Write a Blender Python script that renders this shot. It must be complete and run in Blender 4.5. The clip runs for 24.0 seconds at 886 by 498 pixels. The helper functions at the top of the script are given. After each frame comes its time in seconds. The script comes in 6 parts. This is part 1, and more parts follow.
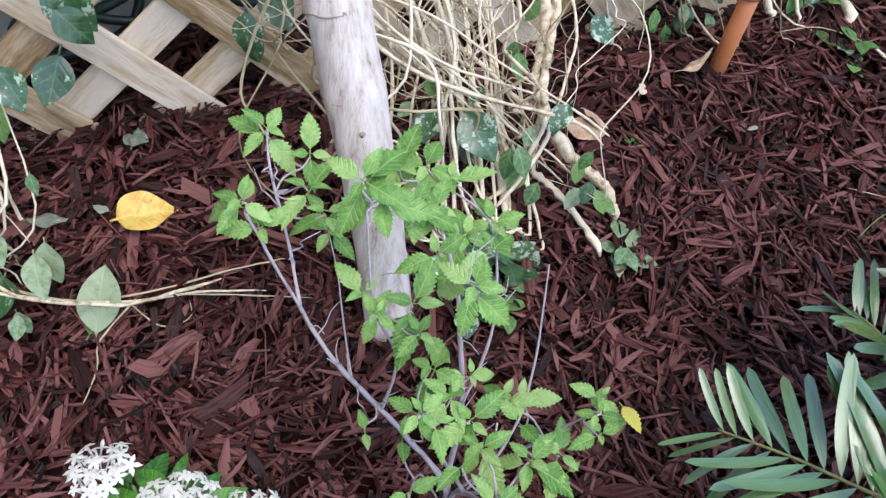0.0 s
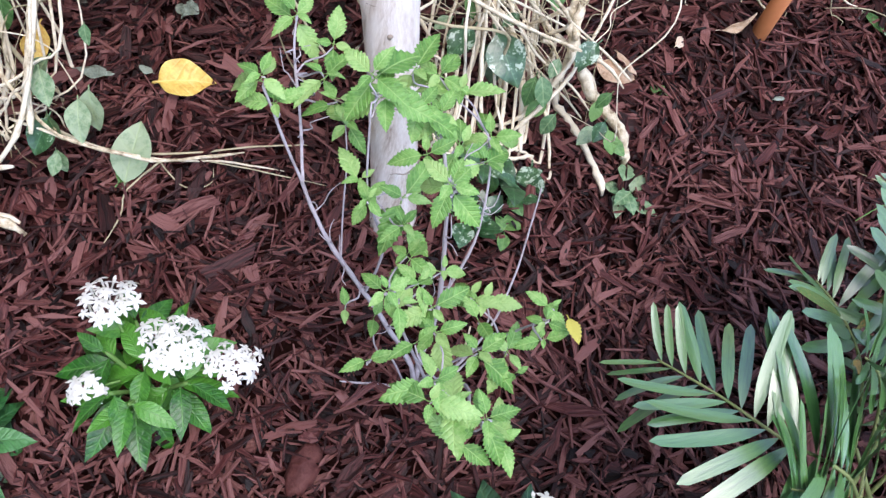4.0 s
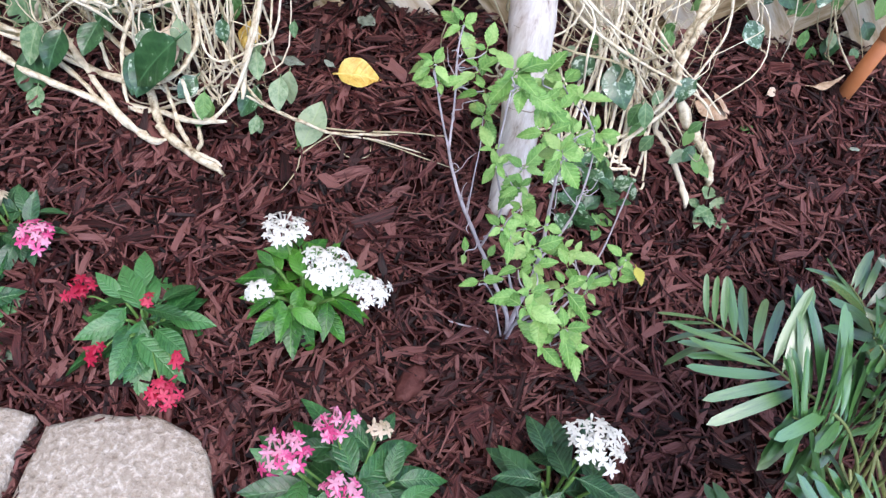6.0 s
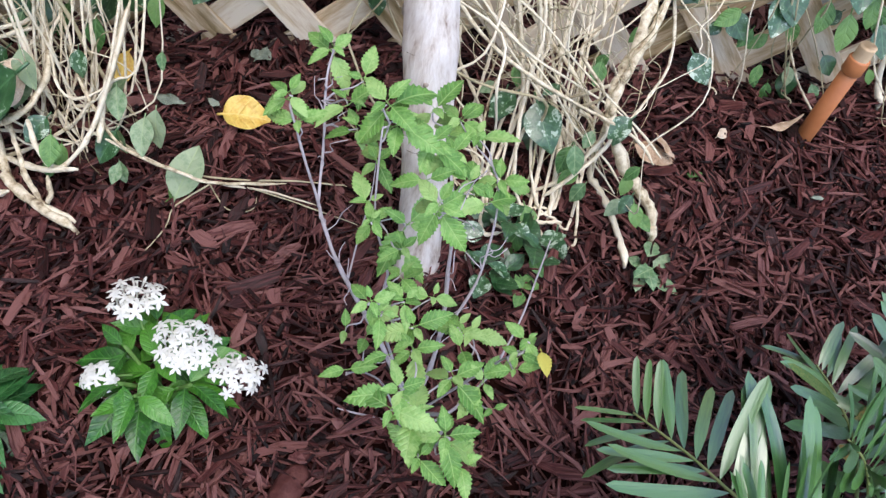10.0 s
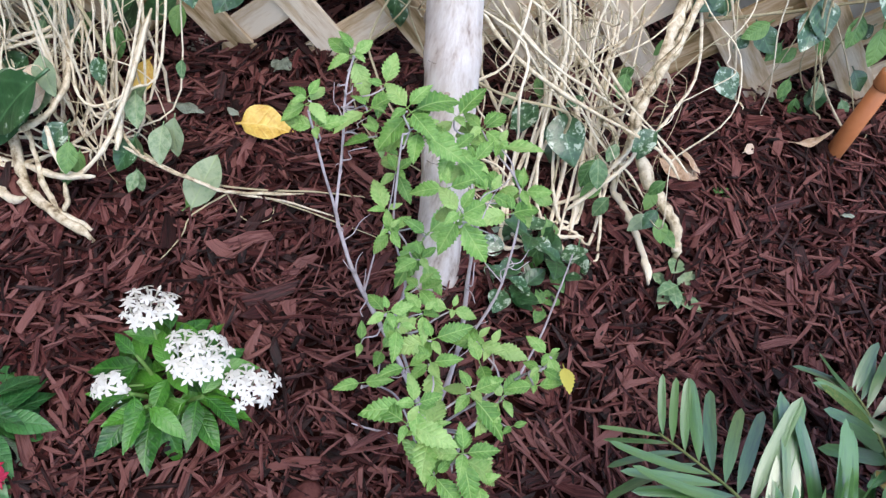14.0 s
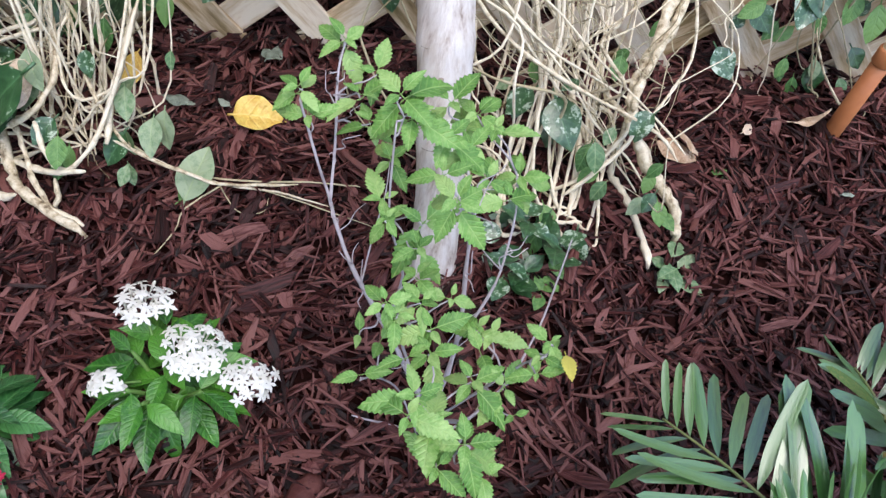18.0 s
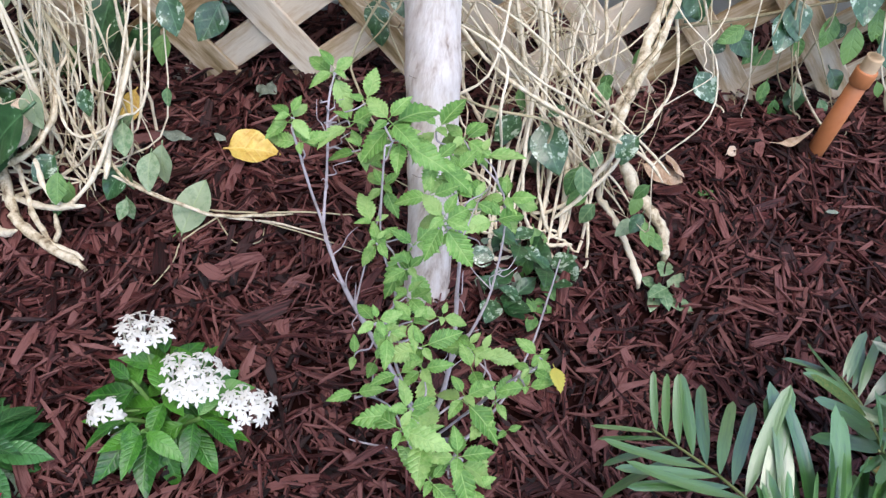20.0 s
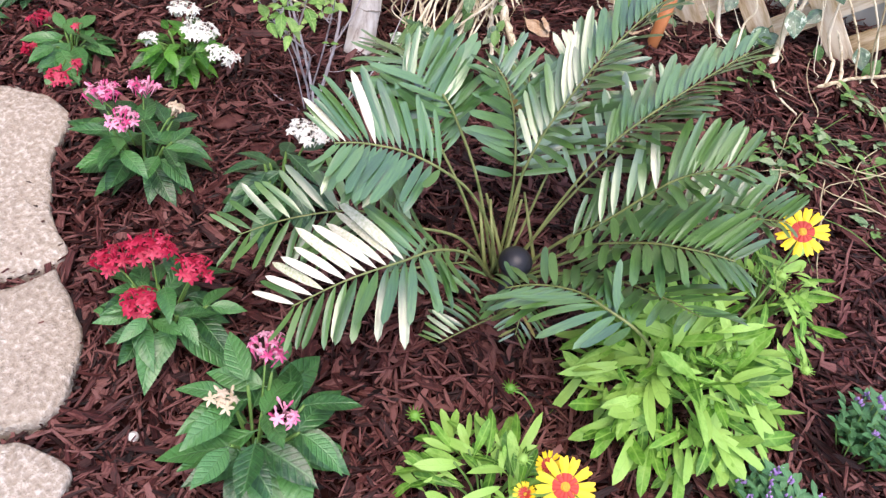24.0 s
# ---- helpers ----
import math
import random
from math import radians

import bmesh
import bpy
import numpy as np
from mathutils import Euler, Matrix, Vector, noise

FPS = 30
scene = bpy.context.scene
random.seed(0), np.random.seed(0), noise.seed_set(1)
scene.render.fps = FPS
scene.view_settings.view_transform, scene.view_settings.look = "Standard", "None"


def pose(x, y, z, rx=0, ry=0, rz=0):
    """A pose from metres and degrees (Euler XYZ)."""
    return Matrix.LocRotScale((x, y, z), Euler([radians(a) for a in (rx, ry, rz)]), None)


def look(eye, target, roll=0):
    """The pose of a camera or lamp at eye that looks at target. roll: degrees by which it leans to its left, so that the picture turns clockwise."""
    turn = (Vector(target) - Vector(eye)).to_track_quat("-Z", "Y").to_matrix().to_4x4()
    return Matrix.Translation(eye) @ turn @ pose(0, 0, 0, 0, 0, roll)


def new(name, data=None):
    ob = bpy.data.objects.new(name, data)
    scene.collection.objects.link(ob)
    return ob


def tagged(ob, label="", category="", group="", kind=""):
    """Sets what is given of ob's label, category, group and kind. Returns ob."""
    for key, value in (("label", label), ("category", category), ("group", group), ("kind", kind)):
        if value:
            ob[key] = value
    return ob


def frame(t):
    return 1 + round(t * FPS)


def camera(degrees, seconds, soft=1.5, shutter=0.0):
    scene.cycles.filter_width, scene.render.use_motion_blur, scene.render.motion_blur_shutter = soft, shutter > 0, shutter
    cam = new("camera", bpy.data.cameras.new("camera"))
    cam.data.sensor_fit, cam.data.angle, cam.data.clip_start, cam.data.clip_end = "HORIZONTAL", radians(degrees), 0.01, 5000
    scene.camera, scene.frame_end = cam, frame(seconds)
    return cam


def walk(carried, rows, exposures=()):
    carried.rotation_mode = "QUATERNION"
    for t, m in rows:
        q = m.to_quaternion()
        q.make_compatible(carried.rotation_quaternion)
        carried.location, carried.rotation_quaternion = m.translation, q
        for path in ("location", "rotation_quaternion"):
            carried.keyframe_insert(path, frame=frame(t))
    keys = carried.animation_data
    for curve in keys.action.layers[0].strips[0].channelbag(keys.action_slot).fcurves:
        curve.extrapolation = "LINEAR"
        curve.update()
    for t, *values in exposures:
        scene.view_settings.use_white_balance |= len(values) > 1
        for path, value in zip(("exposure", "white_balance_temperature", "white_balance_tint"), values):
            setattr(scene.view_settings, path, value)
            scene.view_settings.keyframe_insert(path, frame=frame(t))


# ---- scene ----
cam = camera(58.4, 24.0, soft=1.4)
PATH = [
    (0, (-0.028, 0.119, 0.752), (-0.029, 1.445, -0.746), 10.9),
    (0.5, (-0.037, 0.137, 0.744), (-0.005, 1.333, -0.859), 13.7),
    (1, (-0.026, 0.118, 0.777), (0.01, 1.28, -0.85), 14.2),
    (1.5, (-0.023, 0.111, 0.777), (0.034, 1.266, -0.854), 16.9),
    (3.5, (0.008, 0.075, 0.79), (-0.013, 1.256, -0.824), 19.0),
    (4, (0.022, 0.075, 0.789), (-0.025, 1.245, -0.832), 19.2),
    (4.5, (0.021, 0.078, 0.788), (-0.057, 1.28, -0.808), 18.5),
    (5, (0.018, 0.067, 0.783), (-0.068, 1.273, -0.809), 18.6),
    (5.5, (0.013, -0.007, 0.829), (-0.126, 1.17, -0.782), 17.9),
    (6, (0.067, -0.134, 0.909), (-0.248, 1.024, -0.691), 16.9),
    (6.5, (0.111, -0.183, 0.925), (-0.248, 0.966, -0.672), 16.6),
    (7, (0.122, -0.193, 0.915), (-0.258, 0.97, -0.667), 16.3),
    (7.5, (0.13, -0.176, 0.926), (-0.25, 1.064, -0.597), 16.4),
    (8, (0.088, -0.087, 0.924), (-0.247, 1.231, -0.543), 17.4),
    (8.5, (0.067, -0.009, 0.856), (-0.248, 1.271, -0.648), 16.1),
    (9, (0.097, 0.024, 0.802), (-0.215, 1.301, -0.706), 16.4),
    (9.5, (0.118, 0.033, 0.794), (-0.202, 1.306, -0.715), 16.6),
    (10, (0.116, 0.042, 0.791), (-0.208, 1.307, -0.724), 17.1),
    (10.5, (0.108, 0.05, 0.783), (-0.231, 1.318, -0.725), 17.2),
    (11, (0.11, 0.054, 0.777), (-0.261, 1.324, -0.723), 16.7),
    (11.5, (0.108, 0.053, 0.778), (-0.279, 1.317, -0.722), 16.4),
    (13.5, (0.115, 0.053, 0.774), (-0.279, 1.33, -0.714), 16.1),
    (14, (0.114, 0.05, 0.771), (-0.27, 1.323, -0.723), 16.1),
    (14.5, (0.116, 0.05, 0.77), (-0.268, 1.328, -0.719), 15.6),
    (15, (0.115, 0.051, 0.766), (-0.27, 1.328, -0.724), 15.5),
    (15.5, (0.116, 0.052, 0.764), (-0.26, 1.322, -0.734), 15.6),
    (16, (0.121, 0.057, 0.766), (-0.254, 1.321, -0.737), 15.4),
    (16.5, (0.114, 0.057, 0.763), (-0.258, 1.313, -0.749), 15.3),
    (17, (0.116, 0.058, 0.76), (-0.251, 1.314, -0.753), 15.3),
    (17.5, (0.112, 0.058, 0.76), (-0.251, 1.316, -0.752), 15.4),
    (19.5, (0.111, 0.045, 0.776), (-0.277, 1.316, -0.719), 14.3),
    (20, (0.129, 0.04, 0.769), (-0.274, 1.354, -0.683), 13.3),
    (20.5, (0.223, 0.015, 0.784), (-0.155, 1.375, -0.631), 13.2),
    (21, (0.362, -0.059, 0.803), (-0.09, 1.325, -0.567), 13.6),
    (21.5, (0.425, -0.12, 0.826), (-0.132, 1.291, -0.477), 13.5),
    (22, (0.48, -0.225, 0.851), (-0.081, 1.202, -0.433), 13.8),
    (22.5, (0.56, -0.296, 0.868), (0.105, 1.136, -0.451), 17.4),
    (23, (0.69, -0.3, 0.86), (0.083, 1.086, -0.449), 15.1),
    (23.5, (0.869, -0.325, 0.859), (0.133, 0.966, -0.48), 17.7),
    (24, (0.948, -0.353, 0.846), (0.148, 0.871, -0.519), 18.0),
]
walk(cam, [(t, look(eye, target, roll)) for t, eye, target, roll in PATH], exposures=[(0, 1.43, 6600, 15), (1, 1.51, 6600, 15), (2.5, 1.57, 6500, 16), (4, 1.65, 6500, 17), (5, 1.63, 6500, 16), (6, 1.63, 6500, 16), (7.5, 1.63, 6500, 16), (9, 1.38, 6700, 14), (20, 1.40, 6700, 15), (20.5, 1.60, 6650, 20), (21, 1.81, 6700, 22), (21.6, 1.71, 6800, 23), (22.5, 1.68, 6950, 23), (24, 1.75, 7450, 22)])

# ---- world and sun: soft shade under a bright sky ----
world = bpy.data.worlds.new("sky")
scene.world = world
world.use_nodes = True
_n = world.node_tree.nodes
_sky = _n.new("ShaderNodeTexSky")
_sky.sky_type, _sky.sun_disc = "NISHITA", False
_sky.sun_elevation, _sky.sun_rotation = radians(68), radians(145)
world.node_tree.links.new(_sky.outputs[0], _n["Background"].inputs[0])
_n["Background"].inputs[1].default_value = 0.15
sun = new("sun", bpy.data.lights.new("sun", "SUN"))
sun.data.energy, sun.data.angle, sun.data.color = 0.75, radians(40), (1.0, 0.96, 0.92)
sun.matrix_world = look((1.1, -0.75, 4.0), (0.1, 0.6, 0.0))

# ---- materials ----
MATS = {}


def mat(name, ramp, rough=0.6, scale=20.0, stretch=(1, 1, 1), bump=0.3, fine=6.0, island=0.0, obj=0.0, metal=0.0, spec=0.5, sss=0.0, detail=5.0, bumpdist=0.004, coords="Object", trans=0.0, coat=0.0, veins=0.0, midrib=(0.3, 0.4, 0.15)):
    """Procedural surface: a noise-driven colour ramp at two scales, random tint per island or per object, bump of the finer scale."""
    m = bpy.data.materials.new(name)
    m.use_nodes = True
    nt = m.node_tree
    N, L = nt.nodes, nt.links
    p = N["Principled BSDF"]
    tc = N.new("ShaderNodeTexCoord")
    mp = N.new("ShaderNodeMapping")
    mp.inputs["Scale"].default_value = stretch
    L.new(tc.outputs[coords], mp.inputs[0])
    n1 = N.new("ShaderNodeTexNoise")
    n1.inputs["Scale"].default_value, n1.inputs["Detail"].default_value = scale, detail
    n2 = N.new("ShaderNodeTexNoise")
    n2.inputs["Scale"].default_value, n2.inputs["Detail"].default_value = scale * fine, 4
    L.new(mp.outputs[0], n1.inputs[0])
    L.new(mp.outputs[0], n2.inputs[0])
    mix = N.new("ShaderNodeMath")
    mix.operation = "MULTIPLY_ADD"
    L.new(n2.outputs[0], mix.inputs[0])
    mix.inputs[1].default_value = 0.35
    L.new(n1.outputs[0], mix.inputs[2])
    fac = mix.outputs[0]
    for amount, node, sock in ((island, "ShaderNodeNewGeometry", "Random Per Island"), (obj, "ShaderNodeObjectInfo", "Random")):
        if amount:
            g = N.new(node)
            a = N.new("ShaderNodeMath")
            a.operation = "MULTIPLY_ADD"
            L.new(g.outputs[sock], a.inputs[0])
            a.inputs[1].default_value = amount
            b = N.new("ShaderNodeMath")
            b.operation = "SUBTRACT"
            L.new(fac, b.inputs[0])
            b.inputs[1].default_value = amount / 2
            L.new(b.outputs[0], a.inputs[2])
            fac = a.outputs[0]
    cr = N.new("ShaderNodeValToRGB")
    e = cr.color_ramp.elements
    while len(e) < len(ramp):
        e.new(0.5)
    for k, (pos, col) in enumerate(ramp):
        e[k].position, e[k].color = pos, (*col, 1)
    L.new(fac, cr.inputs[0])
    colour, height = cr.outputs[0], mix.outputs[0]

    def math_node(op, a, b_=None, c_=None):
        q = N.new("ShaderNodeMath")
        q.operation = op
        for k, val in enumerate((a, b_, c_)):
            if val is None:
                continue
            if isinstance(val, (int, float)):
                q.inputs[k].default_value = val
            else:
                L.new(val, q.inputs[k])
        return q.outputs[0]

    if veins:
        # a pale midrib and side veins that slant to the tip, in the leaf's own length
        sep = N.new("ShaderNodeSeparateXYZ")
        L.new(tc.outputs["Object"], sep.inputs[0])
        ax = math_node("ABSOLUTE", sep.outputs[0])
        run = math_node("MULTIPLY_ADD", ax, -0.9, sep.outputs[1])
        wave = math_node("SINE", math_node("MULTIPLY", run, 2 * math.pi * veins))
        side = math_node("POWER", math_node("MULTIPLY_ADD", wave, 0.5, 0.5), 6.0)
        rib = math_node("SMOOTH_MIN", math_node("MULTIPLY_ADD", ax, -45.0, 1.0), 1.0, 0.1)
        rib = math_node("MAXIMUM", rib, 0.0)
        mask = math_node("MAXIMUM", math_node("MULTIPLY", rib, 0.8), math_node("MULTIPLY", side, 0.22))
        mx = N.new("ShaderNodeMix")
        mx.data_type = "RGBA"
        L.new(mask, mx.inputs[0])
        L.new(colour, mx.inputs[6])
        mx.inputs[7].default_value = (*midrib, 1)
        colour = mx.outputs[2]
        height = math_node("MULTIPLY_ADD", math_node("MAXIMUM", rib, side), -0.35, height)
    L.new(colour, p.inputs["Base Color"])
    p.inputs["Roughness"].default_value, p.inputs["Metallic"].default_value = rough, metal
    p.inputs["Specular IOR Level"].default_value = spec
    if coat:
        p.inputs["Coat Weight"].default_value, p.inputs["Coat Roughness"].default_value, p.inputs["Coat IOR"].default_value = coat, 0.32, 1.95
    if sss:
        p.inputs["Subsurface Weight"].default_value = sss
        p.inputs["Subsurface Radius"].default_value = (0.004, 0.004, 0.002)
    if bump:
        bp = N.new("ShaderNodeBump")
        bp.inputs["Strength"].default_value, bp.inputs["Distance"].default_value = bump, bumpdist
        L.new(height, bp.inputs["Height"])
        L.new(bp.outputs[0], p.inputs["Normal"])
    if trans:
        t = N.new("ShaderNodeBsdfTranslucent")
        L.new(colour, t.inputs[0])
        ms = N.new("ShaderNodeMixShader")
        ms.inputs[0].default_value = trans
        L.new(p.outputs[0], ms.inputs[1])
        L.new(t.outputs[0], ms.inputs[2])
        L.new(ms.outputs[0], N["Material Output"].inputs[0])
    MATS[name] = m
    return m


mat("mulch", [(0.30, (0.006, 0.0016, 0.0015)), (0.55, (0.030, 0.0064, 0.0060)), (0.79, (0.090, 0.0225, 0.0205)), (1.04, (0.19, 0.078, 0.068))], rough=0.52, spec=0.3, scale=330, stretch=(0.10, 1, 1), fine=3, island=0.8, obj=0.6, bump=1.0, bumpdist=0.002, detail=6, coords="UV")
mat("bark_chip", [(0.3, (0.030, 0.0075, 0.0065)), (0.6, (0.075, 0.021, 0.018)), (0.85, (0.12, 0.042, 0.035))], rough=0.7, spec=0.3, scale=60, bump=0.8, bumpdist=0.003)
mat("soil", [(0.3, (0.004, 0.0016, 0.0012)), (0.7, (0.018, 0.006, 0.005))], rough=0.95, spec=0.05, scale=40, bump=0.8)
mat("lattice_wood", [(0.34, (0.22, 0.15, 0.06)), (0.48, (0.44, 0.31, 0.17)), (0.60, (0.60, 0.46, 0.30)), (0.78, (0.76, 0.66, 0.52))], rough=0.8, scale=9, stretch=(1, 7, 7), obj=0.4, bump=0.5, detail=8)
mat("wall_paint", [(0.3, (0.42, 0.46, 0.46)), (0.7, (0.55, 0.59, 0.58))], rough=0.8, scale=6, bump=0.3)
# dark colour of the added west wall, which keeps sky light off the bed
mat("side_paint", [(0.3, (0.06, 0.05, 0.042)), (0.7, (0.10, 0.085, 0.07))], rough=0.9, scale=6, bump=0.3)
mat("bark", [(0.42, (0.26, 0.19, 0.145)), (0.50, (0.50, 0.41, 0.35)), (0.60, (0.66, 0.58, 0.52)), (0.74, (0.77, 0.705, 0.655)), (0.92, (0.85, 0.80, 0.76))], rough=0.8, scale=30, stretch=(2.6, 2.6, 0.6), bump=1.0, bumpdist=0.004, fine=5, detail=10)
mat("bark_ridge", [(0.3, (0.14, 0.10, 0.075)), (0.7, (0.38, 0.31, 0.25))], rough=0.85, scale=60, bump=0.8)
mat("stone", [(0.40, (0.24, 0.19, 0.145)), (0.56, (0.36, 0.30, 0.235)), (0.72, (0.44, 0.375, 0.305)), (0.90, (0.66, 0.60, 0.52))], rough=0.9, scale=120, fine=3, bump=1.0, bumpdist=0.006, obj=0.08, detail=9)
mat("pipe_tip", [(0.3, (0.52, 0.34, 0.18)), (0.7, (0.66, 0.48, 0.30))], rough=0.7, scale=40)
mat("terracotta", [(0.3, (0.38, 0.12, 0.04)), (0.7, (0.52, 0.19, 0.07))], rough=0.55, scale=12, bump=0.2)

# ---- the plan ----
def ground_z(x, y):
    return -0.167 + 0.047 * x + 0.218 * y


FENCE_AT, FENCE_DEG = Vector((0.562, 1.383, 0.0)), 25.05
FU = Vector((math.cos(radians(FENCE_DEG)), math.sin(radians(FENCE_DEG)), 0))
FN = Vector((FU.y, -FU.x, 0))  # towards the bed


def mesh_of(bm, material, smooth=True):
    me = bpy.data.meshes.new("m")
    bm.to_mesh(me)
    bm.free()
    for mm in (material if isinstance(material, (list, tuple)) else [material]):
        me.materials.append(MATS[mm])
    if smooth:
        me.polygons.foreach_set("use_smooth", [True] * len(me.polygons))
    return me


def part(name, bm, material, parent, label="", smooth=True):
    ob = new(name, mesh_of(bm, material, smooth))
    ob.parent = parent
    if label:
        tagged(ob, label)
    return ob


def thing(name, label, category, group="", kind="", at=(0, 0, 0)):
    ob = new(name)
    ob.empty_display_size = 0.02
    ob.location = at
    return tagged(ob, label, category, group, kind)


def tube(bm, pts, radii, sides=7, caps=True):
    """A tapered round tube along pts."""
    pts = [Vector(p) for p in pts]
    n = len(pts)
    if not isinstance(radii, (list, tuple)):
        radii = [radii] * n
    rings = []
    ref = Vector((0.31, 0.17, 0.93))
    for i, p in enumerate(pts):
        d = (pts[min(i + 1, n - 1)] - pts[max(i - 1, 0)]).normalized()
        if abs(d.dot(ref)) > 0.95:
            ref = Vector((0.9, 0.3, 0.1))
        a = d.cross(ref).normalized()
        b = d.cross(a)
        rings.append([bm.verts.new(p + radii[i] * (math.cos(2 * math.pi * k / sides) * a + math.sin(2 * math.pi * k / sides) * b)) for k in range(sides)])
    for r0, r1 in zip(rings, rings[1:]):
        for k in range(sides):
            bm.faces.new((r0[k], r0[(k + 1) % sides], r1[(k + 1) % sides], r1[k]))
    if caps:
        bm.faces.new(rings[0][::-1])
        bm.faces.new(rings[-1])
    return rings


def smoothed(pts, steps=4):
    """Catmull-Rom through pts."""
    P = [Vector(p) for p in pts]
    out = []
    for i in range(len(P) - 1):
        p0, p1, p2, p3 = P[max(i - 1, 0)], P[i], P[i + 1], P[min(i + 2, len(P) - 1)]
        for k in range(steps):
            t = k / steps
            out.append(0.5 * (2 * p1 + (p2 - p0) * t + (2 * p0 - 5 * p1 + 4 * p2 - p3) * t * t + (3 * p1 - p0 - 3 * p2 + p3) * t ** 3))
    out.append(P[-1])
    return out


def box(bm, sx, sy, sz, m=Matrix(), bevel=0.0):
    r = bmesh.ops.create_cube(bm, size=1.0, matrix=m @ Matrix.Diagonal((sx, sy, sz, 1)))
    if bevel:
        es = list({e for v in r["verts"] for e in v.link_edges})
        bmesh.ops.bevel(bm, geom=es, offset=bevel, segments=1, affect="EDGES")


rnd = random.Random(7)


def deg_(a):
    return Vector((math.cos(radians(a)), math.sin(radians(a)), 0))

# ---- the ground ----
bm = bmesh.new()
GN = 150
xs = [-30.0, -8.0] + [-2.2 + 4.6 * i / GN for i in range(GN + 1)] + [8.0, 30.0]
ys = [-30.0, -8.0] + [-1.6 + 4.4 * i / GN for i in range(GN + 1)] + [8.0, 30.0]
grid = []
for y in ys:
    row = []
    for x in xs:
        cx, cy = max(-2.2, min(2.4, x)), max(-1.6, min(1.9, y))
        z = ground_z(cx, cy) + 0.010 * noise.noise((x * 9, y * 9, 0)) + 0.006 * noise.noise((x * 30, y * 30, 3)) - 0.012
        row.append(bm.verts.new((x, y, z)))
    grid.append(row)
for r0, r1 in zip(grid, grid[1:]):
    for k in range(len(xs) - 1):
        bm.faces.new((r0[k], r0[k + 1], r1[k + 1], r1[k]))
ground = new("ground", mesh_of(bm, "soil"))
tagged(ground, "sloping garden bed of dark reddish brown soil", "ground", kind="structure")

# ---- the lattice fence and the wall behind it ----
def fence_pt(s, z, out=0.0):
    """s along the fence from the line x = 0, z up, out towards the bed."""
    return Vector((0, 1.121, 0)) + FU * s + FN * out + Vector((0, 0, z))


fence = thing("lattice_fence", "weathered pale wooden diagonal lattice fence rising from the mulch", "fence", at=fence_pt(0, 0.1))
PITCH, SLAT, TOP = 0.158, 0.049, 0.78
for layer, sign, out, s_first in ((0, -1, 0.004, -0.405), (1, 1, -0.006, -0.505)):
    for k in range(-13, 18):
        s0 = s_first + PITCH * k
        base = ground_z(fence_pt(s0, 0).x, fence_pt(s0, 0).y) - 0.03
        z1 = TOP
        length = (z1 - base) * math.sqrt(2)
        mid = fence_pt(s0 + sign * (z1 - base) / 2, (z1 + base) / 2, out)
        bm = bmesh.new()
        box(bm, length, 0.008, SLAT, bevel=0.0012)
        ob = part("slat", bm, "lattice_wood", fence, smooth=False)
        ob.matrix_world = Matrix.Translation(mid - fence.location) @ pose(0, 0, 0, 0, 0, FENCE_DEG) @ pose(0, 0, 0, 0, -45 * sign, 0)

bm = bmesh.new()
box(bm, 9.0, 0.12, 1.3)
wall = new("wall_north", mesh_of(bm, "wall_paint", False))
wall.matrix_world = Matrix.Translation(fence_pt(0.0, 0.2, -0.21)) @ pose(0, 0, 0, 0, 0, FENCE_DEG)
tagged(wall, "pale grey-green painted house wall behind the lattice", "wall", kind="structure")
# added wall, never in view: blocks the sky so the left side darkens
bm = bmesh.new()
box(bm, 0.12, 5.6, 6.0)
shade_wall = new("wall_west", mesh_of(bm, "side_paint", False))
shade_wall.location = (-1.5, -1.8, 2.5)
tagged(shade_wall, "plain dark wall added out of view to shade the bed's left side", "wall", kind="structure")

# ---- the leaning trunk ----
tree = thing("tree", "slender pale trunk with ringed peeling bark leaning over the bed", "tree", at=(-0.072, 0.672, -0.05))
bm = bmesh.new()
D = Vector((-0.223, 0.203, 0.954))
pts, rad = [], []


def trunk_at(h):
    return D * h + Vector((0.004 * math.sin(h * 9), 0.004 * math.cos(h * 7), 0))


NODES = (0.02, 0.115, 0.205, 0.325, 0.41, 0.52, 0.61, 0.75, 0.9, 1.1, 1.3)
for i in range(180):
    h = i * 0.01
    near = min(abs(h - q) for q in NODES)
    pts.append(trunk_at(h))
    rad.append(0.0278 + 0.003 * math.exp(-h * 30) + 0.003 * min(1, h / 0.4) + 0.0006 * math.sin(h * 43) + 0.0013 * math.exp(-(near / 0.010) ** 2))
rings = tube(bm, pts, rad, 36)
for row, c, r0 in zip(rings, pts, rad):
    for v in row:
        w = v.co - c
        v.co = c + w * (1 + 0.04 * noise.noise((w.x * 60, w.y * 60, c.z * 9)) + 0.025 * noise.noise((w.x * 140, w.y * 140, c.z * 16)))
part("trunk", bm, "bark", tree)
for k, h in enumerate(NODES[:8]):
    bm = bmesh.new()
    c = trunk_at(h)
    sx = D.orthogonal().normalized()
    sy = D.cross(sx)
    a0, span = rnd.uniform(0, 6.28), rnd.uniform(3.0, 5.6)
    line = [c + (sx * math.cos(a0 + span * q / 18) + sy * math.sin(a0 + span * q / 18)) * (0.0288 + 0.003 * math.exp(-h * 30) + 0.003 * min(1, h / 0.4)) + D * 0.003 * noise.noise((q * 0.4, k, 0)) for q in range(19)]
    tube(bm, line, [0.0004 + 0.0012 * math.sin(math.pi * q / 18) for q in range(19)], 5)
    part("bark_ring", bm, "bark_ridge", tree)
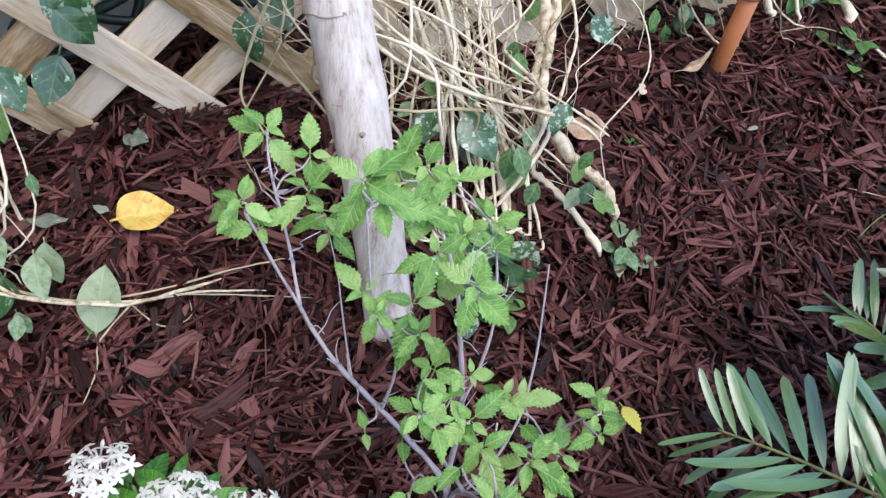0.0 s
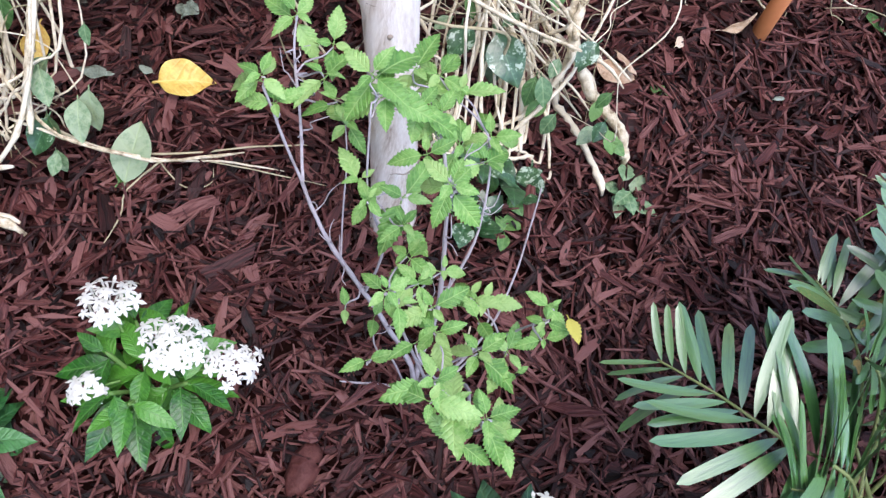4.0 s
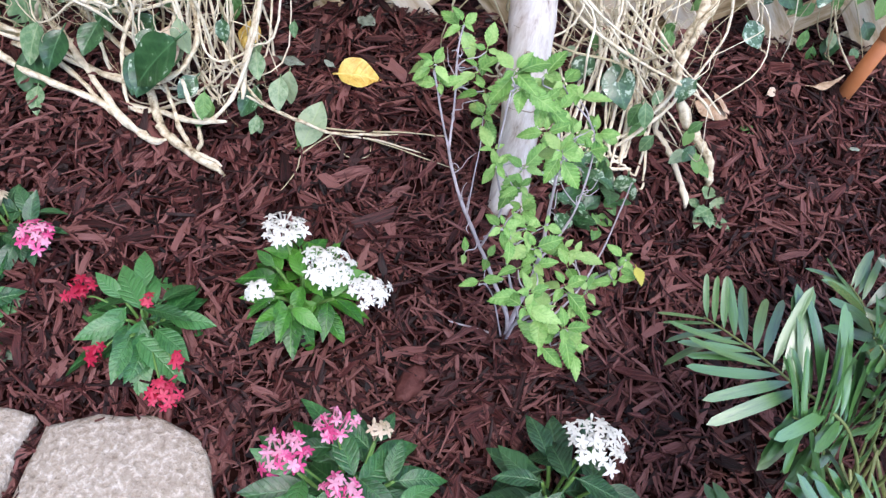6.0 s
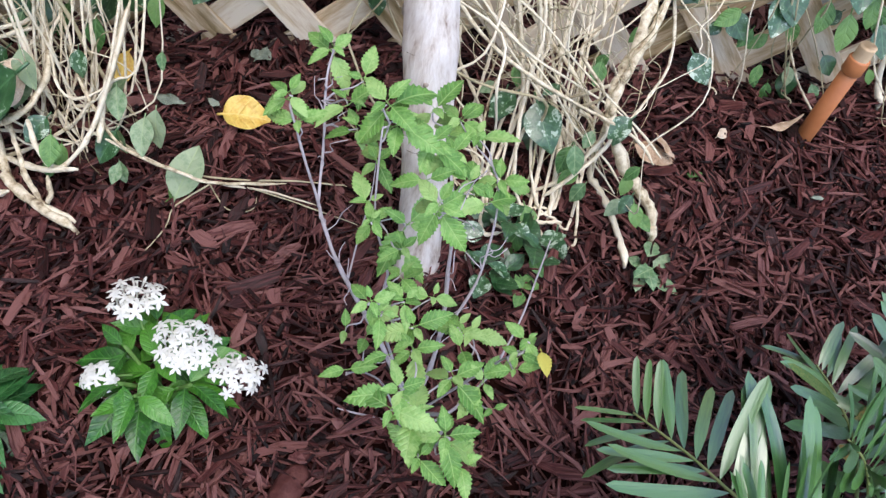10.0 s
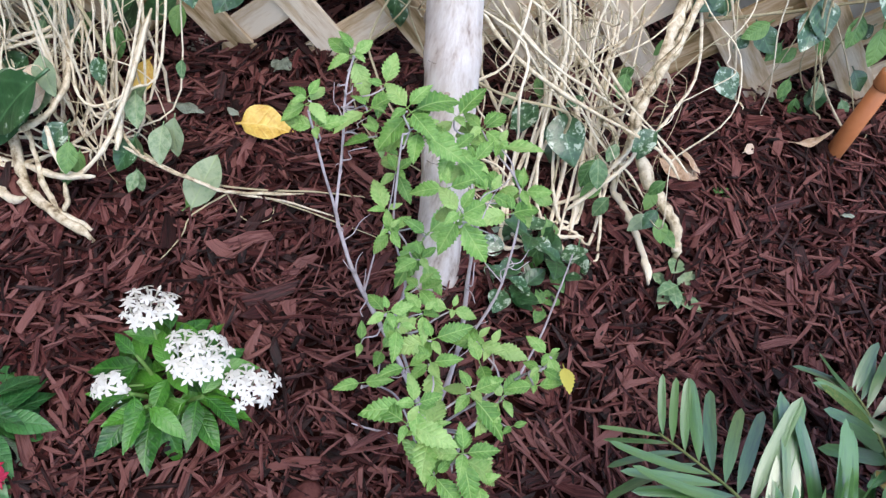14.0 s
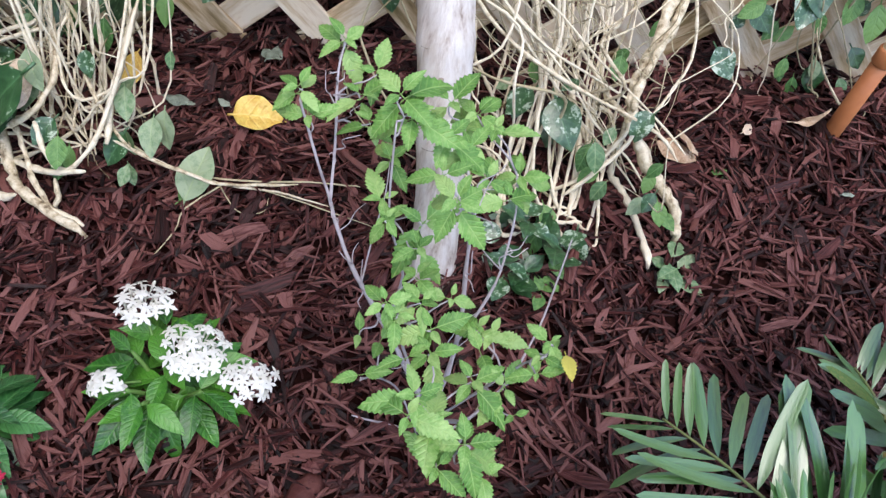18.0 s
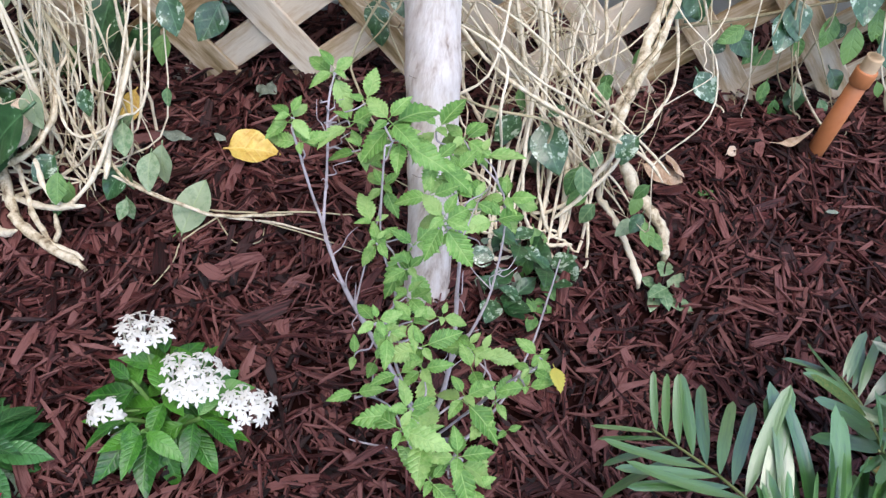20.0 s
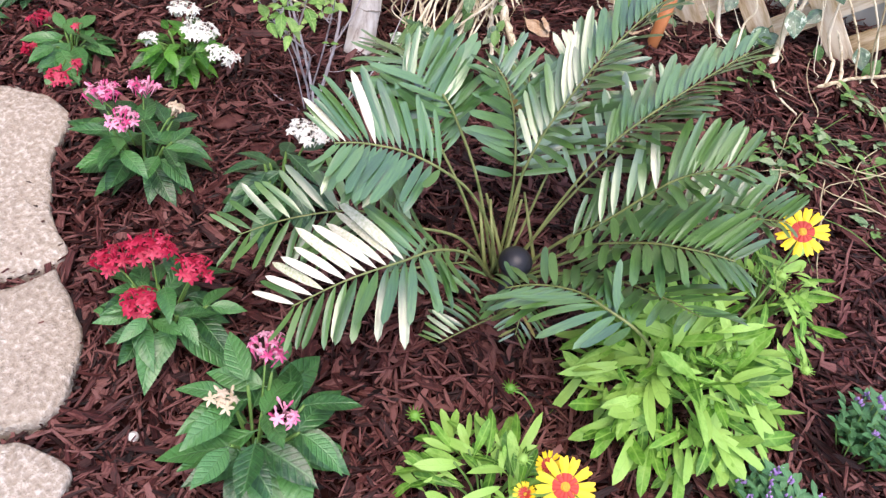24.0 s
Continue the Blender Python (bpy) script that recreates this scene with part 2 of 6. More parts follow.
for k, (h, az) in enumerate(((0.36, 195), (0.47, 220), (0.24, 200), (0.30, 290), (0.42, 300))):
    bm = bmesh.new()
    bmesh.ops.create_icosphere(bm, subdivisions=2, radius=1.0)
    for v in bm.verts:
        v.co = Vector((v.co.x * 0.006, v.co.y * 0.0075, v.co.z * (0.012 if k < 3 else 0.005))) * 0.75 * (1 + 0.4 * noise.noise(v.co * 2 + Vector((k, 0, 0))))
        v.co += trunk_at(h) + deg_(az) * 0.0285
    part("knot", bm, "bark_ridge", tree)

# ---- terracotta pipe ----
pipe = thing("stake_pipe", "terracotta-orange plastic pipe stuck upright in the mulch", "pipe", at=(0.315, 1.14, 0.085))
bm = bmesh.new()
PD = Vector((-0.012, -0.051, 0.999))
tube(bm, [PD * h for h in (-0.05, 0.05, 0.145)], 0.0125, 20)
part("tube", bm, "terracotta", pipe)
bm = bmesh.new()
tube(bm, [PD * h for h in (0.143, 0.145, 0.165, 0.167)], [0.0135, 0.0148, 0.0148, 0.0135], 20)
part("collar", bm, "terracotta", pipe)
bm = bmesh.new()
tube(bm, [PD * h for h in (0.165, 0.169, 0.172, 0.175, 0.178, 0.181, 0.184, 0.187, 0.187, 0.165)], [0.0118, 0.0118, 0.0112, 0.0118, 0.0112, 0.0118, 0.0112, 0.0116, 0.008, 0.008], 20, False)
part("threaded_tip", bm, "pipe_tip", pipe, "pale worn threaded tip")

# ---- plant materials ----
mat("shrub_leaf", [(0.40, (0.09, 0.245, 0.042)), (0.64, (0.185, 0.40, 0.085)), (0.92, (0.38, 0.58, 0.19))], rough=0.42, scale=2.5, obj=0.45, bump=0.35, bumpdist=0.010, trans=0.2, veins=7, midrib=(0.40, 0.60, 0.2))
mat("shrub_leaf_yellow", [(0.35, (0.30, 0.42, 0.08)), (0.6, (0.62, 0.55, 0.10))], rough=0.55, scale=60, bump=0.4, bumpdist=0.002, trans=0.25)
mat("shrub_stem", [(0.3, (0.22, 0.18, 0.18)), (0.65, (0.46, 0.42, 0.45))], rough=0.8, scale=60, bump=0.5, bumpdist=0.002)
mat("penta_leaf", [(0.3, (0.010, 0.080, 0.007)), (0.55, (0.028, 0.170, 0.013)), (0.8, (0.085, 0.30, 0.03))], rough=0.34, scale=4, obj=0.6, bump=0.35, bumpdist=0.010, trans=0.15, coat=0.2, veins=8, midrib=(0.10, 0.30, 0.05))
mat("penta_leaf_cool", [(0.3, (0.010, 0.062, 0.014)), (0.55, (0.024, 0.125, 0.030)), (0.8, (0.065, 0.23, 0.06))], rough=0.34, scale=4, obj=0.6, bump=0.4, bumpdist=0.010, trans=0.12, coat=0.25, veins=8, midrib=(0.09, 0.24, 0.08))
mat("penta_leaf_dark", [(0.3, (0.009, 0.045, 0.018)), (0.6, (0.020, 0.09, 0.034)), (0.8, (0.045, 0.15, 0.05))], rough=0.36, scale=4, obj=0.4, bump=0.4, bumpdist=0.01, trans=0.12, coat=0.25, veins=9, midrib=(0.11, 0.25, 0.11))
mat("penta_stem", [(0.3, (0.07, 0.16, 0.03)), (0.7, (0.13, 0.26, 0.06))], rough=0.6, scale=40)
mat("petal_white", [(0.3, (0.76, 0.77, 0.68)), (0.6, (0.85, 0.85, 0.79))], rough=0.6, scale=80, bump=0.1, trans=0.2)
mat("petal_pink", [(0.3, (0.60, 0.04, 0.17)), (0.55, (0.76, 0.11, 0.30)), (0.8, (0.85, 0.40, 0.54))], rough=0.55, scale=80, obj=0.6, bump=0.1, trans=0.2)
mat("petal_red", [(0.35, (0.32, 0.004, 0.028)), (0.6, (0.48, 0.010, 0.050)), (0.88, (0.62, 0.05, 0.11))], rough=0.5, scale=80, obj=0.5, bump=0.1, trans=0.2)
mat("bud_cream", [(0.3, (0.42, 0.36, 0.22)), (0.7, (0.62, 0.50, 0.36))], rough=0.6, scale=80, obj=0.4)
mat("cycad_leaf", [(0.28, (0.016, 0.075, 0.014)), (0.52, (0.034, 0.128, 0.024)), (0.8, (0.085, 0.215, 0.045))], rough=0.34, scale=3, stretch=(14, 1, 4), obj=0.5, bump=0.25, bumpdist=0.005, spec=0.8, coat=0.9)
# truly bleached leaflets, and sky sheen painted as pale colour on one frond
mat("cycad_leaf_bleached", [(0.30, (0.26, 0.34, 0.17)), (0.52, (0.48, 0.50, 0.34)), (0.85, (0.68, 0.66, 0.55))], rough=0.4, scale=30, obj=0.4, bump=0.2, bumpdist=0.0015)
mat("cycad_leaf_brown", [(0.35, (0.045, 0.13, 0.025)), (0.62, (0.12, 0.17, 0.04)), (0.85, (0.40, 0.26, 0.09))], rough=0.6, scale=40, obj=0.4)
mat("cycad_rachis", [(0.4, (0.09, 0.14, 0.04)), (0.8, (0.22, 0.25, 0.09))], rough=0.55, scale=30)
mat("vine_stem", [(0.30, (0.20, 0.14, 0.08)), (0.46, (0.56, 0.47, 0.31)), (0.70, (0.84, 0.76, 0.58))], rough=0.8, scale=90, obj=0.4, bump=0.9, bumpdist=0.003, detail=7)
mat("vine_grey", [(0.3, (0.20, 0.17, 0.09)), (0.7, (0.50, 0.44, 0.28))], rough=0.85, scale=40, obj=0.5, bump=0.5)
mat("vine_leaf", [(0.3, (0.007, 0.036, 0.011)), (0.55, (0.016, 0.070, 0.020)), (0.80, (0.035, 0.115, 0.035)), (0.86, (0.42, 0.52, 0.40))], rough=0.32, scale=4.5, fine=4, obj=0.2, bump=0.2, bumpdist=0.006, spec=0.6, coat=0.3, veins=4, midrib=(0.08, 0.2, 0.08))
mat("vine_leaf_pale", [(0.3, (0.045, 0.12, 0.045)), (0.6, (0.115, 0.225, 0.10)), (0.8, (0.27, 0.35, 0.21))], rough=0.5, scale=4, obj=0.4, bump=0.2, bumpdist=0.006, veins=4, midrib=(0.3, 0.4, 0.2))
mat("sprout_leaf", [(0.3, (0.035, 0.11, 0.025)), (0.55, (0.075, 0.20, 0.05)), (0.8, (0.16, 0.32, 0.09))], rough=0.45, scale=4, obj=0.6, trans=0.15, bump=0.3, bumpdist=0.008, veins=5, midrib=(0.2, 0.36, 0.13))
mat("yellow_leaf", [(0.36, (0.30, 0.14, 0.04)), (0.52, (0.58, 0.33, 0.06)), (0.78, (0.76, 0.57, 0.14))], rough=0.45, scale=3, bump=0.3, bumpdist=0.01, veins=5, midrib=(0.8, 0.62, 0.2))
mat("dry_leaf", [(0.3, (0.32, 0.19, 0.10)), (0.55, (0.54, 0.38, 0.25)), (0.8, (0.70, 0.56, 0.42))], rough=0.7, scale=4, obj=0.4, bump=0.5, bumpdist=0.02)
mat("grey_leaf", [(0.3, (0.10, 0.13, 0.09)), (0.7, (0.28, 0.33, 0.26))], rough=0.7, scale=4, obj=0.4, bump=0.5, bumpdist=0.02)
mat("gaillardia_leaf", [(0.28, (0.045, 0.17, 0.016)), (0.52, (0.135, 0.36, 0.040)), (0.8, (0.31, 0.56, 0.12))], rough=0.5, scale=3, obj=0.85, bump=0.2, bumpdist=0.008, trans=0.2, veins=4, midrib=(0.30, 0.54, 0.12))
mat("gaillardia_yellow", [(0.3, (0.72, 0.42, 0.01)), (0.7, (0.86, 0.62, 0.02))], rough=0.5, scale=60, trans=0.15)
mat("gaillardia_red", [(0.3, (0.26, 0.010, 0.012)), (0.7, (0.48, 0.035, 0.02))], rough=0.55, scale=60)
mat("gaillardia_disc", [(0.3, (0.55, 0.22, 0.02)), (0.7, (0.75, 0.40, 0.04))], rough=0.7, scale=200, bump=0.8)
mat("purple_leaf", [(0.3, (0.02, 0.10, 0.035)), (0.7, (0.07, 0.22, 0.08))], rough=0.4, scale=50, obj=0.4)
mat("petal_purple", [(0.3, (0.22, 0.10, 0.38)), (0.7, (0.42, 0.26, 0.58))], rough=0.6, scale=60, obj=0.4)
mat("black_plastic", [(0.3, (0.008, 0.009, 0.014)), (0.7, (0.016, 0.017, 0.024))], rough=0.45, scale=40, bump=0.1)
mat("hose_green", [(0.3, (0.006, 0.022, 0.020)), (0.7, (0.012, 0.035, 0.03))], rough=0.4, scale=40, bump=0.1)
mat("white_pebble", [(0.3, (0.6, 0.58, 0.54)), (0.7, (0.75, 0.73, 0.70))], rough=0.7, scale=40)


# ---- leaf shapes: along +y from the stalk, face up +z ----
def leaf_mesh(material, length, width, wide_at=0.42, teeth=0, curl=0.15, fold=0.12, segs=10, wave=0.0, tip=0.0, stalk=0.0, seed=0, ribs=0.0):
    """A leaf with a midrib fold, a downward curl, optional teeth, ribs and wavy edge."""
    r = random.Random(seed)
    bm = bmesh.new()
    rows = []
    bend = r.uniform(-0.08, 0.08)
    for i in range(segs + 1):
        t = i / segs
        if t <= wide_at:
            w = math.sin(t / wide_at * math.pi / 2) ** 0.8
        else:
            u = (t - wide_at) / (1 - wide_at)
            w = (math.cos(u * math.pi / 2) ** (0.85 + tip))
        w = max(w, 0.02) * width / 2
        if teeth and i % 2 == 1 and 0 < i < segs:
            w *= 0.80
        y = t * length
        z = -curl * length * t * t
        x0 = bend * length * t * t
        row = []
        for c in (-1.0, -0.5, 0.0, 0.5, 1.0):
            rib = ribs * width * (0.5 if i % 2 else -0.5) * (1 - abs(2 * abs(c) - 1)) if abs(c) < 1 and c else 0
            zz = z + fold * w * abs(c) * 2 - fold * 0.9 * w * c * c + wave * width * math.sin(t * 11 + c * 2 + seed) * abs(c) + rib
            yy = y - (0.12 * w if teeth and i % 2 == 1 else 0) * abs(c) + (0.06 * length * abs(c) * (1 - t) if teeth else 0)
            row.append(bm.verts.new((x0 + c * w, yy + stalk, zz)))
        rows.append(row)
    for a, b in zip(rows, rows[1:]):
        for k in range(4):
            bm.faces.new((a[k], a[k + 1], b[k + 1], b[k]))
    if stalk:
        tube(bm, [(0, 0, 0), (0, stalk * 1.2, 0.0)], width * 0.035 + 0.0004, 4)
    return mesh_of(bm, material)


def aim(p, d, up=(0, 0, 1), size=1.0, roll=0.0):
    """A pose with +y along d and +z as near to up as may be."""
    y = Vector(d).normalized()
    x = y.cross(Vector(up))
    x = x.normalized() if x.length > 1e-4 else Vector((1, 0, 0))
    z = x.cross(y)
    m = Matrix((x, y, z)).transposed().to_4x4()
    return Matrix.Translation(Vector(p)) @ m @ pose(0, 0, 0, 0, roll, 0) @ Matrix.Diagonal((size, size, size, 1))


def place(name, mesh, parent, m, label=""):
    ob = new(name, mesh)
    ob.parent = parent
    ob.matrix_local = m
    if label:
        tagged(ob, label)
    return ob


def on_ground(x, y, up=0.0):
    return Vector((x, y, ground_z(x, y) + up))


def deg(a):
    return Vector((math.cos(radians(a)), math.sin(radians(a)), 0))


# ---- stepping stones ----
def stone(outline, label, rise, seed):
    cx = sum(p[0] for p in outline) / len(outline)
    cy = sum(p[1] for p in outline) / len(outline)
    at = on_ground(cx, cy)
    ob = thing("stepping_stone", label, "stone", "border stones", at=at)
    ring = smoothed([(x, y, 0) for x, y in outline] + [(*outline[0], 0)], 7)[:-1]
    bm = bmesh.new()
    loops = []
    for f, h in ((0.97, -0.06), (1.0, 0.3 * rise), (0.99, 0.75 * rise), (0.955, rise), (0.86, rise * 1.06), (0.7, rise * 1.1), (0.45, rise * 1.1), (0.2, rise * 1.08)):
        row = []
        for i, p in enumerate(ring):
            q = Vector((cx + (p.x - cx) * f, cy + (p.y - cy) * f, 0))
            q += Vector((noise.noise((q.x * 22, q.y * 22, seed)), noise.noise((q.x * 22, q.y * 22, seed + 5)), 0)) * 0.006
            z = ground_z(q.x, q.y) + h + 0.006 * noise.noise((q.x * 9, q.y * 9, seed)) + 0.0025 * noise.noise((q.x * 45, q.y * 45, seed))
            row.append(bm.verts.new(Vector((q.x, q.y, z)) - at))
        loops.append(row)
    n = len(ring)
    for a, b in zip(loops, loops[1:]):
        for k in range(n):
            bm.faces.new((a[k], a[(k + 1) % n], b[(k + 1) % n], b[k]))
    bm.faces.new(loops[-1])
    bmesh.ops.recalc_face_normals(bm, faces=bm.faces)
    part("slab", bm, "stone", ob)
    return ob


stone([(-0.438, 0.074), (-0.38, 0.118), (-0.318, 0.152), (-0.27, 0.156), (-0.228, 0.140), (-0.168, 0.082), (-0.097, 0.041), (-0.022, 0.012), (0.040, 0.002), (0.051, -0.024), (0.022, -0.100), (-0.1, -0.33), (-0.3, -0.36), (-0.395, -0.09)], "large flat tan flagstone with rough grainy surface bordering the mulch", 0.022, 1)
stone([(0.066, -0.03), (0.19, -0.052), (0.268, -0.11), (0.295, -0.156), (0.262, -0.215), (0.12, -0.42), (-0.06, -0.36), (0.045, -0.115)], "rounded pale tan flagstone beside the flower bed", 0.026, 2)
stone([(0.312, -0.19), (0.36, -0.168), (0.40, -0.182), (0.47, -0.3), (0.4, -0.5), (0.2, -0.46), (0.275, -0.235)], "grey-tan flagstone with a broken edge beside the flower bed", 0.022, 3)
stone([(-0.55, 0.042), (-0.475, 0.074), (-0.455, 0.055), (-0.43, -0.09), (-0.58, -0.3), (-0.9, -0.28), (-0.82, -0.02)], "flat tan flagstone separated by a dark narrow crack", 0.024, 4)

# ---- cycad ----
CYC = Vector((0.525, 0.475, -0.035))
cycad = thing("cycad", "low cycad with arching glossy green feather fronds in mulch", "cycad", at=CYC)
LEAFLETS = [leaf_mesh("cycad_leaf", 1.0, 0.132, wide_at=0.42, curl=c, fold=f, segs=13, tip=-0.62, seed=k) for k, (c, f) in enumerate(((0.06, 0.14), (0.16, 0.2), (-0.12, 0.1), (0.28, 0.16), (0.1, -0.12), (0.2, 0.02)))]
# pale pool: bleached leaflets and painted sky sheen
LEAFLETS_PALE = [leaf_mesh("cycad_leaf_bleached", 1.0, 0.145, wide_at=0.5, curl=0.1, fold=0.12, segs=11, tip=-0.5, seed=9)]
LEAFLETS_BROWN = [leaf_mesh("cycad_leaf_brown", 1.0, 0.13, wide_at=0.5, curl=0.1, fold=0.12, segs=11, tip=-0.5, seed=10)]


def frond(path, pairs=15, length=0.082, start=0.28, pale=0.0, rise=(0.6, 0.6), up=(0, 0, 1), sheet=None, brown=0.0, pale_side=0, pale_from=0.45, thick=0.0026, sides=(-1, 1), jitter=0.14, forth=(0.0, 0.0), flat=0.0):
    """One feather frond along path (world points), leaflets in pairs towards the tip; rise and forth: how far each side stands up and leans on; flat: how far leaflets turn to the sky."""
    pts = smoothed(path, 8)
    n = len(pts)
    bm = bmesh.new()
    tube(bm, [p - CYC for p in pts], [thick * (1 - 0.65 * i / n) for i in range(n)], 6)
    fr = part("frond", bm, "cycad_rachis", cycad)
    pairs = round(pairs * 1.02)
    for k in range(pairs):
        t = start + (1 - start) * (k + 0.5) / pairs
        f = t * (n - 1)
        i = min(int(f), n - 2)
        p = pts[i].lerp(pts[i + 1], f - i) - CYC
        d = (pts[i + 1] - pts[i]).normalized()
        side = d.cross(Vector(up)).normalized()
        nrm = side.cross(d)
        u = (t - start) / (1 - start)
        ln = length * (0.62 + 0.55 * math.sin(min(1, u * 1.25 + 0.15) * math.pi * 0.8)) * (1 - 0.4 * max(0, u - 0.72) / 0.28) * rnd.uniform(0.9, 1.08)
        fwd = 0.5 + 0.5 * u ** 2
        for s in sides:
            lift = rise[s > 0]
            w = side * s + d * (fwd + forth[s > 0] + rnd.uniform(-1, 1) * jitter) + nrm * (lift + rnd.uniform(-1, 1) * jitter)
            pool = LEAFLETS
            if rnd.random() < brown:
                pool = LEAFLETS_BROWN
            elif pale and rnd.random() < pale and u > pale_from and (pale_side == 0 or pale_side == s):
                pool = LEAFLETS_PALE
            nm = (nrm + side * s * -0.5 * lift * (1 - flat) + Vector((rnd.uniform(-.15, .15), rnd.uniform(-.15, .15), 3 * flat)))
            place("leaflet", rnd.choice(pool), fr, aim(p + side * s * 0.001, w, nm, ln))
    return fr


B0 = (0.525, 0.475, -0.035)
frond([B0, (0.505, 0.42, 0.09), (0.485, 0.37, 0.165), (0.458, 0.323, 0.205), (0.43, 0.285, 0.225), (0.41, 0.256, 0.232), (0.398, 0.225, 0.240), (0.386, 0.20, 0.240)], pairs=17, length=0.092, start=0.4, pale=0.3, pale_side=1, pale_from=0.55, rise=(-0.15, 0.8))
frond([(0.515, 0.48, -0.035), (0.505, 0.475, 0.06), (0.494, 0.483, 0.15), (0.491, 0.502, 0.213), (0.492, 0.527, 0.26), (0.495, 0.556, 0.31), (0.501, 0.591, 0.355), (0.506, 0.628, 0.39), (0.508, 0.655, 0.405)], pairs=22, length=0.09, start=0.3, rise=(-0.25, 1.1), forth=(0.4, -0.1), flat=0.5, jitter=0.08)
frond([(0.535, 0.485, -0.035), (0.548, 0.51, 0.10), (0.562, 0.543, 0.20), (0.572, 0.574, 0.248), (0.588, 0.622, 0.292), (0.608, 0.672, 0.338), (0.628, 0.722, 0.378)], pairs=21, length=0.086, start=0.4, rise=(-0.25, 1.0), forth=(0.4, -0.1), flat=0.5, jitter=0.08)
frond([(0.54, 0.48, -0.035), (0.58, 0.495, 0.07), (0.624, 0.506, 0.145), (0.677, 0.532, 0.255), (0.71, 0.545, 0.295), (0.74, 0.56, 0.322)], pairs=19, length=0.085, rise=(0.75, 0.15), flat=0.5)
frond([(0.54, 0.475, -0.035), (0.62, 0.54, 0.06), (0.68, 0.59, 0.13), (0.728, 0.628, 0.175), (0.77, 0.64, 0.215), (0.81, 0.645, 0.24)], pairs=19, length=0.082, rise=(0.7, 0.2), flat=0.5)
frond([(0.545, 0.47, -0.035), (0.62, 0.475, 0.11), (0.70, 0.48, 0.19), (0.76, 0.49, 0.225), (0.81, 0.505, 0.24)], pairs=19, length=0.088, rise=(0.6, 0.2), flat=0.5)
frond([(0.80, 0.46, -0.01), (0.81, 0.40, 0.12), (0.79, 0.35, 0.185), (0.749, 0.33, 0.20), (0.70, 0.342, 0.178), (0.65, 0.338, 0.145), (0.617, 0.325, 0.115)], pairs=17, length=0.085, start=0.36, rise=(0.0, 0.1), flat=0.5)
frond([(0.545, 0.465, -0.035), (0.62, 0.455, 0.07), (0.70, 0.445, 0.14), (0.778, 0.423, 0.19), (0.83, 0.395, 0.225)], pairs=17, length=0.085, rise=(0.3, 0.1), flat=0.5)
frond([(0.515, 0.465, -0.035), (0.49, 0.38, 0.07), (0.451, 0.305, 0.10), (0.405, 0.285, 0.095), (0.362, 0.258, 0.078), (0.325, 0.195, 0.062), (0.292, 0.137, 0.032)], pairs=18, length=0.09, start=0.3, rise=(-0.1, 0.5))
# pale leaflets on the far side stand in for the sky's reflection
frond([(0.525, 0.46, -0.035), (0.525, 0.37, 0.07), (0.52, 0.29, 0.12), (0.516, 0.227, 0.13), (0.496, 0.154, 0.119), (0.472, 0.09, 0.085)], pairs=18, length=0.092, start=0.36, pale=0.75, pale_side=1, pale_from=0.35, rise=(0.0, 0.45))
frond([(0.454, 0.287, 0.017), (0.475, 0.323, 0.026), (0.493, 0.365, 0.026), (0.503, 0.401, 0.019)], pairs=7, length=0.06, start=0.05, rise=(0.1, 0.1))
frond([(0.51, 0.475, -0.035), (0.455, 0.44, 0.12), (0.40, 0.42, 0.205), (0.366, 0.415, 0.232), (0.311, 0.412, 0.248), (0.262, 0.436, 0.236), (0.214, 0.462, 0.214)], pairs=19, length=0.09, start=0.34, rise=(0.05, 0.6), jitter=0.3)
frond([(0.51, 0.465, -0.035), (0.45, 0.42, 0.10), (0.40, 0.40, 0.165), (0.377, 0.393, 0.20), (0.345, 0.38, 0.24), (0.32, 0.37, 0.252)], pairs=16, length=0.095, start=0.36, rise=(0.1, 0.9), brown=0.04, jitter=0.25)
frond([(0.515, 0.49, -0.035), (0.47, 0.53, 0.10), (0.43, 0.57, 0.17), (0.39, 0.60, 0.20), (0.36, 0.625, 0.205)], pairs=15, length=0.085, brown=0.12, jitter=0.2)
frond([(0.583, 0.446, -0.042), (0.582, 0.383, -0.026), (0.575, 0.332, -0.027), (0.563, 0.301, -0.045)], pairs=11, length=0.05, start=0.2, brown=0.35, rise=(0.5, 0.5), thick=0.002, sides=(1,))
frond([(0.575, 0.42, -0.045), (0.605, 0.395, 0.04), (0.63, 0.37, 0.06), (0.65, 0.345, 0.035)], pairs=10, length=0.04, start=0.3, brown=0.3, rise=(-0.3, -0.3), thick=0.002)
frond([(0.515, 0.48, -0.035), (0.475, 0.505, 0.10), (0.44, 0.515, 0.18), (0.405, 0.515, 0.235), (0.375, 0.51, 0.26)], pairs=17, length=0.085, rise=(0.3, 0.8), jitter=0.2)
frond([(0.535, 0.485, -0.035), (0.59, 0.545, 0.09), (0.65, 0.60, 0.155), (0.70, 0.64, 0.19), (0.74, 0.67, 0.205)], pairs=16, length=0.08)
frond([(0.525, 0.49, -0.035), (0.54, 0.56, 0.10), (0.555, 0.63, 0.19), (0.565, 0.69, 0.24), (0.575, 0.735, 0.265)], pairs=16, length=0.08)
frond([(0.52, 0.49, -0.035), (0.497, 0.55, 0.10), (0.472, 0.61, 0.19), (0.45, 0.66, 0.24), (0.428, 0.71, 0.268)], pairs=15, length=0.085, start=0.35, rise=(0.2, 0.5), jitter=0.2)
